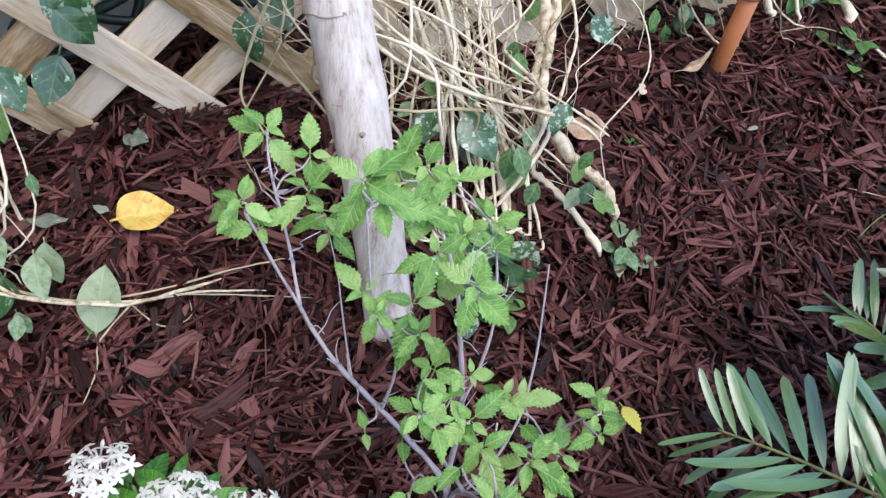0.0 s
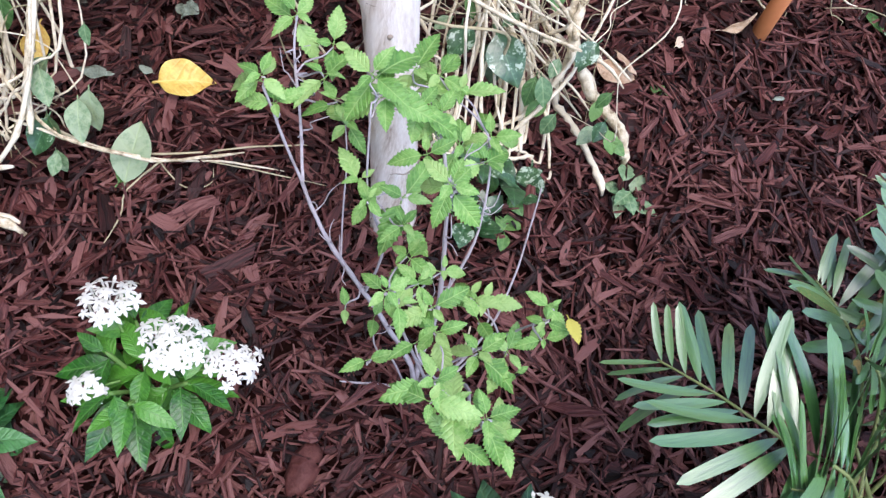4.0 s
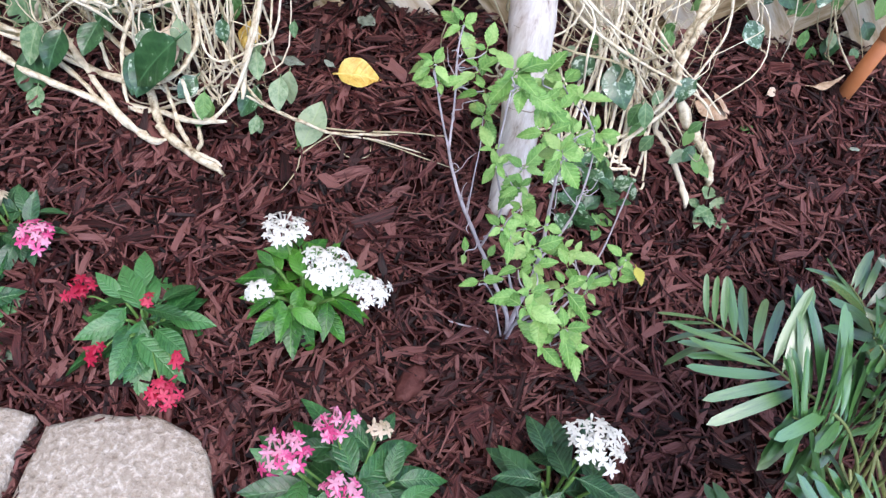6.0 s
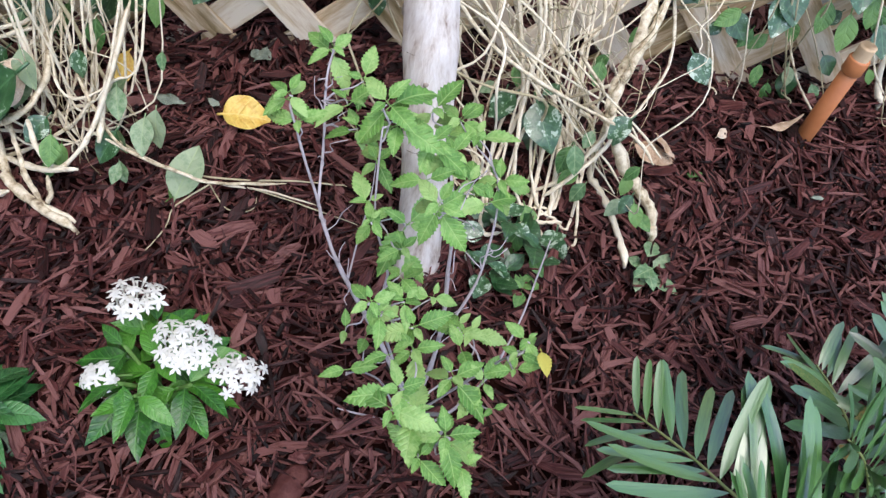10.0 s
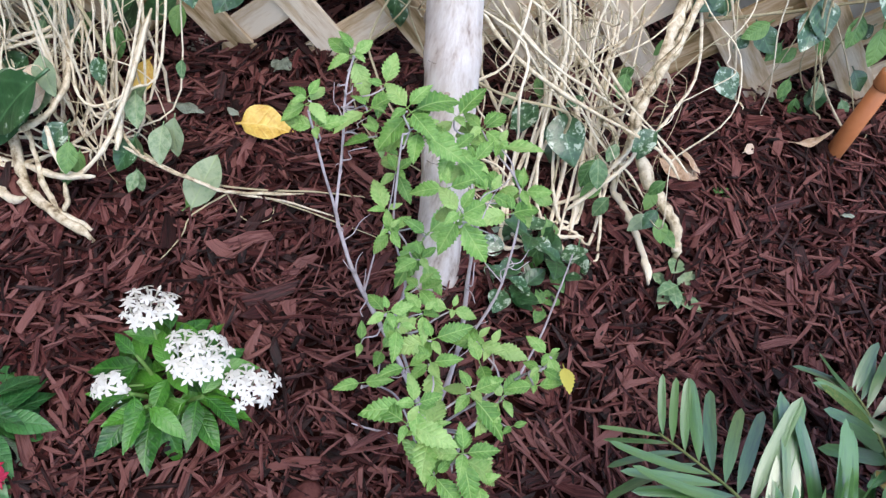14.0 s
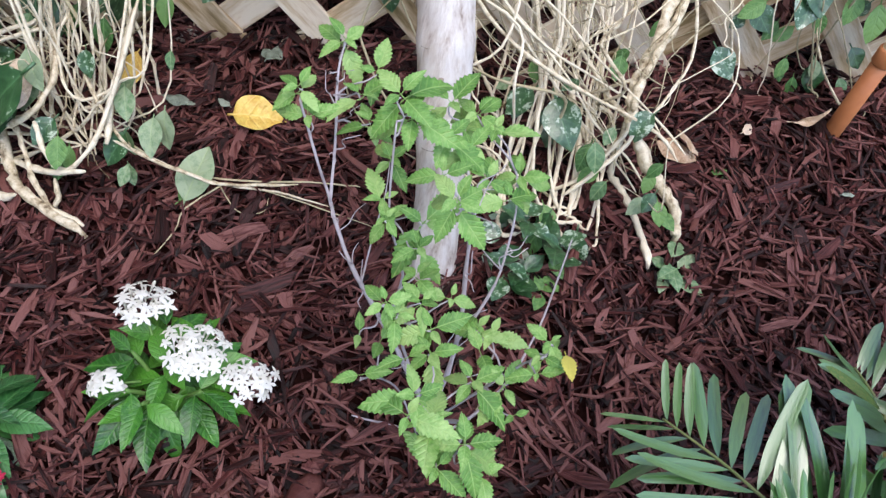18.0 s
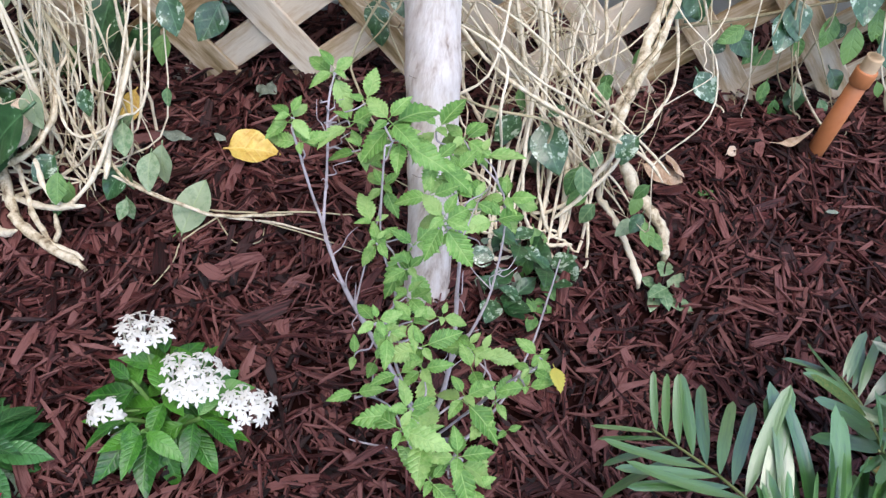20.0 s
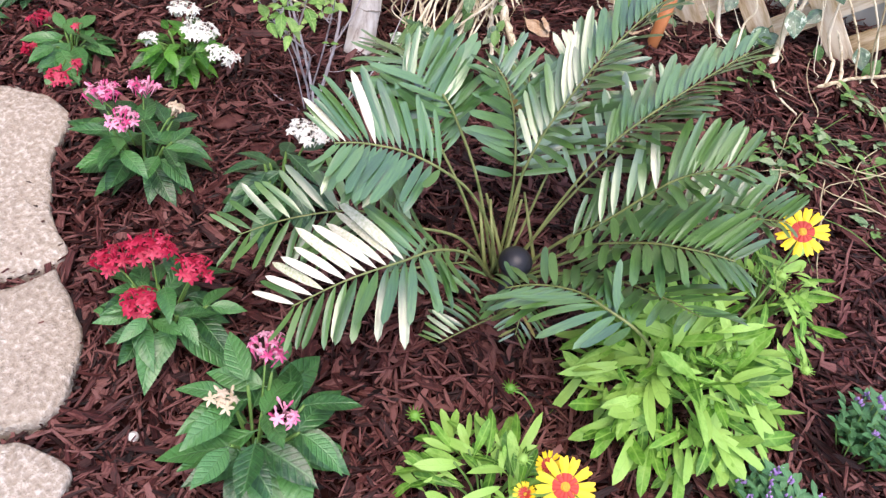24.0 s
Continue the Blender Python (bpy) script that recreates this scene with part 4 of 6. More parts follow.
stem([(0.027, 0.830, 0.046), (0.052, 0.855, 0.088), (0.070, 0.880, 0.122), (0.071, 0.900, 0.143)], 0.0028, 0.0028, "vine_stem", 5, tangle, "vine")
stem([(-0.226, 1.060, 0.178), (-0.177, 1.020, 0.154), (-0.121, 0.980, 0.136), (-0.070, 0.950, 0.132), (-0.033, 0.930, 0.135), (-0.002, 0.910, 0.107), (0.036, 0.890, 0.082)], 0.0041, 0.0038, "vine_stem", 5, tangle, "vine")
stem([(-0.177, 1.070, 0.186), (-0.088, 1.000, 0.171), (-0.024, 0.960, 0.160), (0.028, 0.930, 0.141), (0.058, 0.905, 0.146)], 0.0033, 0.0033, "vine_stem", 5, tangle, "vine")
stem([(-0.057, 1.080, 0.228), (-0.022, 1.000, 0.176), (-0.003, 0.930, 0.133), (0.023, 0.890, 0.095), (0.048, 0.860, 0.071)], 0.0020, 0.0017, "vine_stem", 5, tangle, "vine")
stem([(-0.106, 1.080, 0.206), (-0.050, 0.970, 0.150), (-0.010, 0.930, 0.129), (0.026, 0.900, 0.100), (0.058, 0.870, 0.075)], 0.0022, 0.0018, "vine_stem", 5, tangle, "vine")
stem([(-0.021, 0.910, 0.085), (0.003, 0.870, 0.044), (0.021, 0.830, 0.011), (0.025, 0.810, -0.016)], 0.0024, 0.0020, "vine_stem", 5, tangle, "vine")
stem([(0.004, 0.910, 0.101), (0.032, 0.860, 0.049), (0.047, 0.815, 0.014)], 0.0044, 0.0040, "vine_stem", 5, tangle, "vine")
stem([(0.039, 0.890, 0.085), (0.077, 0.830, 0.050), (0.094, 0.800, 0.009), (0.089, 0.790, -0.011)], 0.0024, 0.0018, "vine_stem", 5, tangle, "vine")
stem([(0.035, 1.130, 0.257), (0.071, 1.090, 0.213), (0.092, 1.050, 0.170), (0.088, 1.000, 0.140), (0.082, 0.950, 0.132)], 0.0024, 0.0022, "vine_stem", 5, tangle, "vine")
stem([(-0.114, 0.940, 0.099), (-0.051, 0.980, 0.163), (-0.009, 1.030, 0.204), (0.006, 1.080, 0.240)], 0.0022, 0.0018, "vine_stem", 5, tangle, "vine")
stem([(-0.007, 0.930, 0.134), (0.048, 0.935, 0.187)], 0.0026, 0.0024, "vine_stem", 5, tangle, "vine")
stem([(-0.201, 0.990, 0.129), (-0.182, 0.960, 0.096), (-0.145, 0.930, 0.083), (-0.107, 0.900, 0.062), (-0.089, 0.860, 0.003), (-0.048, 0.830, -0.026), (-0.004, 0.815, -0.029)], 0.0028, 0.0024, "vine_stem", 5, tangle, "vine")
stem([(-0.164, 1.030, 0.174), (-0.143, 0.980, 0.135), (-0.129, 0.930, 0.092), (-0.120, 0.890, 0.029), (-0.085, 0.850, -0.009), (-0.036, 0.820, -0.021)], 0.0026, 0.0022, "vine_stem", 5, tangle, "vine")
stem([(0.022, 0.800, -0.033), (0.054, 0.785, -0.043), (0.072, 0.775, -0.057)], 0.0033, 0.0032, "vine_stem", 5, tangle, "vine")
stem([(0.011, 0.800, -0.054), (0.032, 0.800, -0.036), (0.050, 0.810, 0.002), (0.066, 0.820, 0.017)], 0.0028, 0.0024, "vine_stem", 5, tangle, "vine")
stem([(-0.021, 1.100, 0.236), (-0.001, 1.020, 0.195), (0.002, 0.970, 0.159), (0.015, 0.920, 0.120)], 0.0013, 0.0011, "vine_grey", 5, tangle, "vine")
stem([(-0.074, 1.090, 0.216), (-0.033, 1.030, 0.192), (-0.000, 0.950, 0.151), (0.049, 0.900, 0.125), (0.070, 0.880, 0.080)], 0.0013, 0.0011, "vine_grey", 5, tangle, "vine")
for k in range(15):
    x0, z1 = rnd.uniform(-0.13, 0.11), rnd.uniform(0.36, 0.48)
    x1 = x0 - 0.46 * z1 + rnd.gauss(0.0, 0.08)
    y0 = rnd.uniform(0.79, 0.96) + 0.2 * x0
    hang(tangle, (x1, fence_y(x1) - rnd.uniform(0.015, 0.09), z1), on_ground(x0, y0, 0.0), rnd.choice((0.001, 0.0013, 0.0016, 0.002, 0.0025)), 0.16, rnd.choice(("vine_stem", "vine_stem", "vine_grey")), 2)
for k in range(5):
    x1, x0 = rnd.uniform(-0.38, -0.24), rnd.uniform(0.02, 0.10)
    hang(tangle, (x1, fence_y(x1) - rnd.uniform(0.02, 0.10), rnd.uniform(0.30, 0.45)), (x0, rnd.uniform(0.86, 0.93), rnd.uniform(0.05, 0.2)), rnd.choice((0.0016, 0.0022, 0.003)), 0.09)
for k in range(5):
    x1, x0 = rnd.uniform(-0.06, 0.06), rnd.uniform(-0.14, 0.02)
    hang(tangle, (x1, fence_y(x1) - rnd.uniform(0.01, 0.04), rnd.uniform(0.30, 0.42)), (x0, rnd.uniform(0.88, 0.96), rnd.uniform(0.08, 0.25)), rnd.choice((0.001, 0.0014, 0.0018)), 0.05)
for k in range(7):
    x0 = rnd.uniform(-0.13, -0.03)
    loop_down(tangle, (x0, rnd.uniform(0.90, 0.96), rnd.uniform(0.14, 0.28)), on_ground(x0 + rnd.uniform(0.08, 0.15), rnd.uniform(0.80, 0.86), 0.0), rnd.uniform(0.05, 0.11), rnd.choice((0.002, 0.0026, 0.0034)))
for k in range(44):
    x0, z1 = rnd.uniform(-0.14, 0.12), rnd.uniform(0.25, 0.45)
    x1 = x0 - 0.46 * z1 + rnd.gauss(0, 0.13)
    hang(tangle, (x1, fence_y(x1) - rnd.uniform(0.02, 0.12), z1), (x0, rnd.uniform(0.84, 1.0), rnd.uniform(0.04, 0.25)), rnd.choice((0.0005, 0.0007, 0.0009)), 0.06, rnd.choice(("vine_stem", "vine_grey", "vine_grey")), 3)
for p, d, s, pool in (((-0.031, 0.898, 0.143), (0.15, -0.6, -0.75), 0.062, 0), ((0.074, 0.912, 0.163), (0.1, -0.5, -0.6), 0.036, 0), ((-0.083, 0.895, 0.139), (0.1, -0.6, -0.7), 0.045, 0), ((-0.019, 0.783, -0.016), (-0.3, -0.5, -0.2), 0.045, 0), ((0.055, 0.784, -0.016), (0.3, -0.5, -0.2), 0.05, 0), ((0.015, 0.760, -0.048), (0, -0.5, -0.4), 0.055, 0), ((0.010, 0.795, 0.000), (0.4, -0.3, 0.1), 0.045, 0), ((-0.009, 0.752, -0.059), (-0.5, -0.2, 0), 0.04, 0), ((0.049, 0.756, -0.054), (0.4, -0.4, 0), 0.032, 2), ((0.030, 0.877, 0.114), (0, -0.5, -0.5), 0.04, 2), ((0.055, 0.863, 0.095), (-0.3, -0.4, -0.5), 0.035, 2), ((0.126, 0.856, 0.085), (-0.2, -0.4, -0.2), 0.032, 1), ((0.143, 0.851, 0.078), (0.4, -0.3, 0), 0.03, 2), ((0.115, 0.877, 0.113), (0.1, -0.4, -0.5), 0.03, 2), ((0.014, 0.943, 0.206), (0.2, -0.6, -0.4), 0.035, 2), ((-0.076, 0.819, 0.033), (0.2, -0.6, -0.4), 0.05, 2)):
    p = Vector(p)
    p.z = max(p.z, ground_z(p.x, p.y) + 0.015)
    place("leaf", rnd.choice((VINE_LEAVES, VINE_PALE, SPROUT)[pool]), tangle, aim(p - tangle.location, d, (0.1, -0.6, 0.8), s))

bush = thing("dry_vine", "sprawling heap of dry tan vines with a few dark leaves", "vine", "dry vines", at=on_ground(-0.68, 0.62))
stem([(-1.083, 0.660, -0.131), (-0.944, 0.600, -0.117), (-0.834, 0.560, -0.109), (-0.718, 0.510, -0.098), (-0.630, 0.485, -0.084), (-0.578, 0.485, -0.051)], 0.0065, 0.0056, "vine_stem", 5, bush, "vine")
stem([(-0.684, 0.560, -0.022), (-0.622, 0.520, -0.059), (-0.599, 0.505, -0.086), (-0.543, 0.495, -0.095), (-0.474, 0.493, -0.070)], 0.0077, 0.0063, "vine_stem", 5, bush, "vine")
stem([(-0.601, 0.507, -0.082), (-0.567, 0.502, -0.089), (-0.529, 0.500, -0.092), (-0.486, 0.502, -0.064)], 0.0057, 0.0050, "vine_stem", 5, bush, "vine")
stem([(-1.036, 0.490, -0.204), (-0.998, 0.530, -0.171), (-0.957, 0.540, -0.141), (-0.860, 0.550, -0.091), (-0.726, 0.540, -0.052), (-0.647, 0.540, -0.014), (-0.602, 0.560, 0.026), (-0.610, 0.610, 0.055), (-0.679, 0.680, 0.065)], 0.0047, 0.0040, "vine_stem", 5, bush, "vine")
stem([(-0.966, 0.500, -0.175), (-0.910, 0.490, -0.162), (-0.818, 0.490, -0.120), (-0.730, 0.500, -0.079), (-0.659, 0.490, -0.087), (-0.613, 0.487, -0.078)], 0.0056, 0.0052, "vine_stem", 5, bush, "vine")
stem([(-0.936, 0.520, -0.143), (-0.870, 0.530, -0.111), (-0.790, 0.520, -0.090), (-0.717, 0.500, -0.077), (-0.642, 0.485, -0.088)], 0.0050, 0.0047, "vine_stem", 5, bush, "vine")
stem([(-0.688, 0.520, -0.094), (-0.631, 0.530, -0.059), (-0.559, 0.520, -0.025), (-0.495, 0.530, 0.006)], 0.0045, 0.0042, "vine_stem", 5, bush, "vine")
stem([(-0.632, 0.550, -0.009), (-0.601, 0.530, -0.021), (-0.570, 0.510, -0.044), (-0.542, 0.503, -0.066), (-0.529, 0.507, -0.047), (-0.542, 0.520, -0.027)], 0.0040, 0.0037, "vine_stem", 5, bush, "vine")
stem([(-0.593, 0.550, 0.019), (-0.560, 0.530, -0.002), (-0.527, 0.530, -0.012), (-0.507, 0.570, 0.034), (-0.520, 0.630, 0.087), (-0.563, 0.720, 0.126)], 0.0037, 0.0032, "vine_stem", 5, bush, "vine")
stem([(-0.971, 0.660, -0.086), (-0.842, 0.620, -0.053), (-0.752, 0.590, -0.036), (-0.689, 0.570, -0.031)], 0.0057, 0.0055, "vine_stem", 5, bush, "vine")
stem([(-1.004, 0.470, -0.219), (-0.949, 0.500, -0.165), (-1.026, 0.570, -0.144), (-1.014, 0.600, -0.115), (-0.976, 0.640, -0.078)], 0.0040, 0.0035, "vine_stem", 5, bush, "vine")
stem([(-1.028, 0.510, -0.201), (-0.947, 0.530, -0.142), (-0.838, 0.540, -0.099), (-0.683, 0.550, -0.034), (-0.615, 0.560, 0.012)], 0.0037, 0.0035, "vine_stem", 5, bush, "vine")
stem([(-0.568, 0.720, 0.112), (-0.538, 0.660, 0.093), (-0.524, 0.620, 0.056), (-0.496, 0.570, 0.022)], 0.0052, 0.0050, "vine_stem", 5, bush, "vine")
stem([(-0.938, 0.610, -0.106), (-0.907, 0.550, -0.145), (-0.848, 0.500, -0.145)], 0.0037, 0.0032, "vine_stem", 5, bush, "vine")
stem([(-0.570, 0.620, 0.060), (-0.520, 0.600, 0.030), (-0.468, 0.585, 0.017), (-0.395, 0.600, 0.008), (-0.355, 0.625, -0.007), (-0.271, 0.660, 0.018)], 0.0028, 0.0020, "vine_stem", 5, bush, "vine")
for k in range(34):
    x0, z1 = rnd.uniform(-1.0, -0.54), rnd.uniform(0.35, 0.6)
    x1 = x0 - 0.4 * z1 + rnd.gauss(0.0, 0.10)
    y0 = rnd.uniform(0.56, 0.74) + 0.12 * (x0 + 0.7)
    hang(bush, (x1, fence_y(x1) - rnd.uniform(0.02, 0.12), z1), on_ground(x0, y0, 0.0), rnd.choice((0.0012, 0.0015, 0.0018, 0.0024, 0.003)), 0.13, rnd.choice(("vine_stem", "vine_stem", "vine_grey")), 1)
for k in range(14):
    x0 = rnd.uniform(-1.0, -0.62)
    loop_down(bush, (x0, rnd.uniform(0.62, 0.72), rnd.uniform(0.05, 0.16)), (min(-0.5, x0 + rnd.uniform(0.10, 0.28)), rnd.uniform(0.58, 0.70), rnd.uniform(-0.03, 0.12)), rnd.uniform(0.05, 0.13), rnd.choice((0.0016, 0.0022, 0.003, 0.0036)))
for k in range(12):
    x0, z1 = rnd.uniform(-0.64, -0.52), rnd.uniform(0.3, 0.55)
    x1 = x0 - 0.36 * z1 + rnd.gauss(0.03, 0.05)
    hang(bush, (x1, fence_y(x1) - 0.05, z1), on_ground(x0, rnd.uniform(0.60, 0.74), 0.0), rnd.choice((0.0012, 0.002, 0.0028)), 0.05)
for k in range(46):
    x1, x0 = rnd.uniform(-1.05, -0.55), rnd.uniform(-0.95, -0.50)
    hang(bush, (x1, fence_y(x1) - rnd.uniform(0.04, 0.16), rnd.uniform(0.08, 0.45)), on_ground(x0, rnd.uniform(0.54, 0.74), rnd.uniform(0.0, 0.08)), rnd.choice((0.0005, 0.0007, 0.001)), 0.07, rnd.choice(("vine_stem", "vine_grey", "vine_grey")), 3)
stem([(-0.537, 0.586, 0.012), (-0.433, 0.594, 0.009), (-0.376, 0.635, -0.026), (-0.303, 0.660, -0.017), (-0.227, 0.681, -0.017)], 0.0024, 0.0012, owner=bush, name="vine", material="vine_stem")
stem([(-0.505, 0.593, 0.016), (-0.434, 0.625, -0.031), (-0.346, 0.656, -0.020), (-0.273, 0.695, -0.008), (-0.213, 0.728, -0.008)], 0.0018, 0.001, "vine_grey", owner=bush, name="vine")
stem([(-0.370, 0.639, -0.025), (-0.394, 0.588, -0.045), (-0.384, 0.553, -0.052), (-0.384, 0.510, -0.065)], 0.0014, 0.0008, "vine_grey", owner=bush, name="vine")
stem([(-0.375, 0.633, -0.026), (-0.333, 0.616, -0.036), (-0.304, 0.631, -0.031), (-0.311, 0.653, -0.027)], 0.001, 0.0006, "vine_grey", owner=bush, name="vine")
stem([(-0.325, 0.653, -0.020), (-0.269, 0.663, -0.015), (-0.214, 0.675, -0.017), (-0.169, 0.681, -0.014)], 0.0012, 0.0007, "vine_grey", owner=bush, name="vine")
for p, d, s, pool in (((-0.678, 0.579, 0.022), (0, -0.5, -0.5), 0.075, 0), ((-0.682, 0.598, 0.046), (0.1, -0.5, -0.2), 0.05, 0), ((-0.641, 0.608, 0.053), (0.1, -0.6, -0.6), 0.06, 1), ((-0.517, 0.633, 0.069), (0.5, -0.6, -0.5), 0.045, 1), ((-0.398, 0.585, -0.045), (-0.12, 0.75, 0.55), 0.080, 1), ((-0.408, 0.584, -0.047), (0.05, 1.0, 0.1), 0.05, 2), ((-0.465, 0.625, 0.052), (0.3, -0.6, -0.3), 0.05, 1), ((-0.491, 0.605, 0.030), (-0.1, -0.5, -0.5), 0.05, 0), ((-0.472, 0.579, -0.004), (0, -0.4, -0.4), 0.03, 1), ((-0.561, 0.561, -0.016), (0.2, -0.5, -0.3), 0.04, 2), ((-0.661, 0.590, 0.033), (0.0, -0.6, -0.45), 0.085, 0), ((-0.981, 0.491, -0.051), (-0.1, -0.7, -0.4), 0.08, 0), ((-0.865, 0.540, -0.004), (0.1, -0.7, -0.5), 0.07, 1), ((-0.835, 0.480, -0.084), (0.3, -0.5, -0.1), 0.05, 1), ((-0.564, 0.563, -0.013), (0.1, -0.5, -0.4), 0.04, 2), ((-0.822, 0.549, 0.002), (0.1, -0.7, -0.4), 0.07, 0), ((-0.768, 0.575, 0.028), (0.1, -0.7, -0.3), 0.06, 0), ((-0.749, 0.737, 0.089), (0.2, -0.6, -0.6), 0.07, 0), ((-0.649, 0.784, 0.147), (0.1, -0.6, -0.6), 0.085, 0), ((-0.642, 0.787, 0.094), (0, -0.6, -0.6), 0.06, 0), ((-0.809, 0.709, 0.127), (-0.3, -0.6, -0.6), 0.07, 1), ((-0.879, 0.676, 0.022), (-0.2, -0.6, -0.6), 0.08, 0), ((-0.592, 0.810, 0.085), (0.2, -0.6, -0.5), 0.045, 2), ((-0.711, 0.755, 0.042), (0.1, -0.6, -0.6), 0.05, 2), ((-0.774, 0.725, 0.156), (0, -0.6, -0.6), 0.08, 1)):
    p = Vector(p)
    p.z = max(p.z, ground_z(p.x, p.y) + 0.015)
    place("leaf", rnd.choice((VINE_LEAVES, VINE_PALE, SPROUT)[pool]), bush, aim(p - bush.location, d, (0.1, -0.6, 0.8), s))

for owner, leaves in ((tangle, [((-0.017, 0.860, 0.138), 0.078, 0), ((-0.072, 0.870, 0.128), 0.053, 0), ((-0.022, 0.890, 0.167), 0.030, 0), ((0.079, 0.870, 0.177), 0.043, 0), ((0.045, 0.840, 0.121), 0.044, 1), ((0.129, 0.830, 0.103), 0.033, 0), ((0.118, 0.840, 0.143), 0.029, 2), ((0.145, 0.820, 0.102), 0.036, 2), ((-0.014, 0.780, -0.028), 0.062, 0), ((0.023, 0.790, -0.022), 0.043, 0), ((0.072, 0.775, -0.007), 0.061, 0), ((0.021, 0.760, -0.070), 0.055, 2), ((0.022, 0.800, 0.009), 0.046, 2), ((0.066, 0.830, 0.081), 0.037, 1), ((-0.106, 0.890, 0.125), 0.031, 1), ((0.012, 0.980, 0.178), 0.032, 2), ((-0.082, 0.920, 0.143), 0.035, 2), ((0.048, 0.870, 0.136), 0.030, 1)]), (bush, [((-0.699, 0.600, -0.026), 0.099, 0), ((-0.618, 0.800, 0.066), 0.068, 0), ((-0.702, 0.700, 0.047), 0.063, 0), ((-0.531, 0.640, 0.043), 0.061, 1), ((-0.448, 0.620, 0.041), 0.058, 1), ((-0.493, 0.600, 0.007), 0.040, 1), ((-0.476, 0.580, -0.026), 0.034, 1), ((-0.544, 0.550, -0.012), 0.037, 2), ((-0.735, 0.630, -0.004), 0.064, 0), ((-0.727, 0.670, 0.031), 0.055, 1), ((-0.585, 0.640, 0.065), 0.041, 0), ((-0.589, 0.560, 0.003), 0.050, 0), ((-0.482, 0.680, 0.096), 0.027, 1), ((-0.815, 0.680, -0.019), 0.078, 0), ((-0.602, 0.690, 0.074), 0.051, 2)]), (bush, [((-0.957, 0.580, -0.061), 0.118, 1), ((-0.627, 0.540, 0.053), 0.121, 0), ((-0.800, 0.610, 0.017), 0.087, 0), ((-0.860, 0.500, -0.138), 0.103, 0), ((-1.016, 0.550, -0.114), 0.110, 0), ((-0.536, 0.530, 0.019), 0.047, 2), ((-0.615, 0.580, 0.075), 0.058, 1)])):
    for p, size, pool in leaves:
        p = Vector(p)
        p.z = max(p.z, ground_z(p.x, p.y) + 0.02)
        d = Vector((rnd.uniform(-0.6, 0.6), -0.45, -0.6 + rnd.uniform(-0.2, 0.3)))
        place("leaf", rnd.choice((VINE_LEAVES, VINE_PALE, SPROUT)[pool]), owner, aim(p - d.normalized() * size * 0.5 - owner.location, d, (rnd.uniform(-0.3, 0.4), -0.6, 0.8), size * 0.9, rnd.uniform(-20, 20)))

# climbing vine with variegated leaves on the lattice
climber = thing("climbing_vine", "leafy vine with white-flecked dark leaves climbing the lattice", "vine", at=on_ground(0.45, 1.26))
stem([(0.517, 1.267, 0.134), (0.500, 1.321, 0.159), (0.482, 1.312, 0.248), (0.467, 1.305, 0.326), (0.444, 1.295, 0.406), (0.45, 1.30, 0.75)], 0.0085, 0.006, owner=climber, name="vine", material="vine_stem")
stem([(0.492, 1.317, 0.202), (0.499, 1.320, 0.276), (0.483, 1.313, 0.352), (0.473, 1.308, 0.414), (0.50, 1.32, 0.75)], 0.0055, 0.004, owner=climber, name="vine", material="vine_stem")
stem([(0.500, 1.321, 0.191), (0.481, 1.312, 0.283), (0.461, 1.303, 0.390)], 0.004, 0.003, owner=climber, name="vine", material="vine_stem")
stem([(0.400, 1.257, 0.126), (0.371, 1.260, 0.182), (0.337, 1.245, 0.269), (0.316, 1.235, 0.342), (0.30, 1.25, 0.7)], 0.006, 0.004, owner=climber, name="vine", material="vine_stem")
stem([(0.062, 1.116, 0.256), (0.136, 1.151, 0.306), (0.214, 1.187, 0.335), (0.287, 1.221, 0.372)], 0.003, 0.002, "vine_grey", owner=climber, name="vine")
stem([(0.029, 1.101, 0.205), (0.120, 1.143, 0.239), (0.230, 1.195, 0.288), (0.300, 1.228, 0.316)], 0.0025, 0.002, "vine_grey", owner=climber, name="vine")
stem([(0.443, 1.257, 0.128), (0.423, 1.285, 0.183), (0.428, 1.287, 0.222), (0.384, 1.267, 0.304)], 0.003, 0.002, owner=climber, name="vine", material="vine_stem")
stem([(0.630, 1.286, 0.143), (0.601, 1.368, 0.167), (0.569, 1.353, 0.222), (0.551, 1.345, 0.302)], 0.004, 0.003, owner=climber, name="vine", material="vine_stem")
stem([(0.653, 1.300, 0.148), (0.614, 1.374, 0.183), (0.577, 1.357, 0.237)], 0.004, 0.003, owner=climber, name="vine", material="vine_stem")
stem([(0.620, 1.265, 0.148), (0.652, 1.326, 0.173), (0.682, 1.373, 0.185), (0.740, 1.458, 0.206)], 0.004, 0.003, owner=climber, name="vine", material="vine_stem")
stem([(0.539, 1.231, 0.137), (0.586, 1.186, 0.134), (0.645, 1.164, 0.127)], 0.0028, 0.002, owner=climber, name="vine", material="vine_stem")
for k in range(26):
    x1 = rnd.uniform(0.0, 0.85)
    hang(climber, (x1, fence_y(x1) - rnd.uniform(0.01, 0.05), rnd.uniform(0.35, 0.6)), on_ground(x1 + rnd.gauss(0.14, 0.05), fence_y(x1 + 0.14) - rnd.uniform(0.01, 0.08)), rnd.choice((0.0012, 0.0016, 0.0022)), 0.04, rnd.choice(("vine_stem", "vine_grey")))
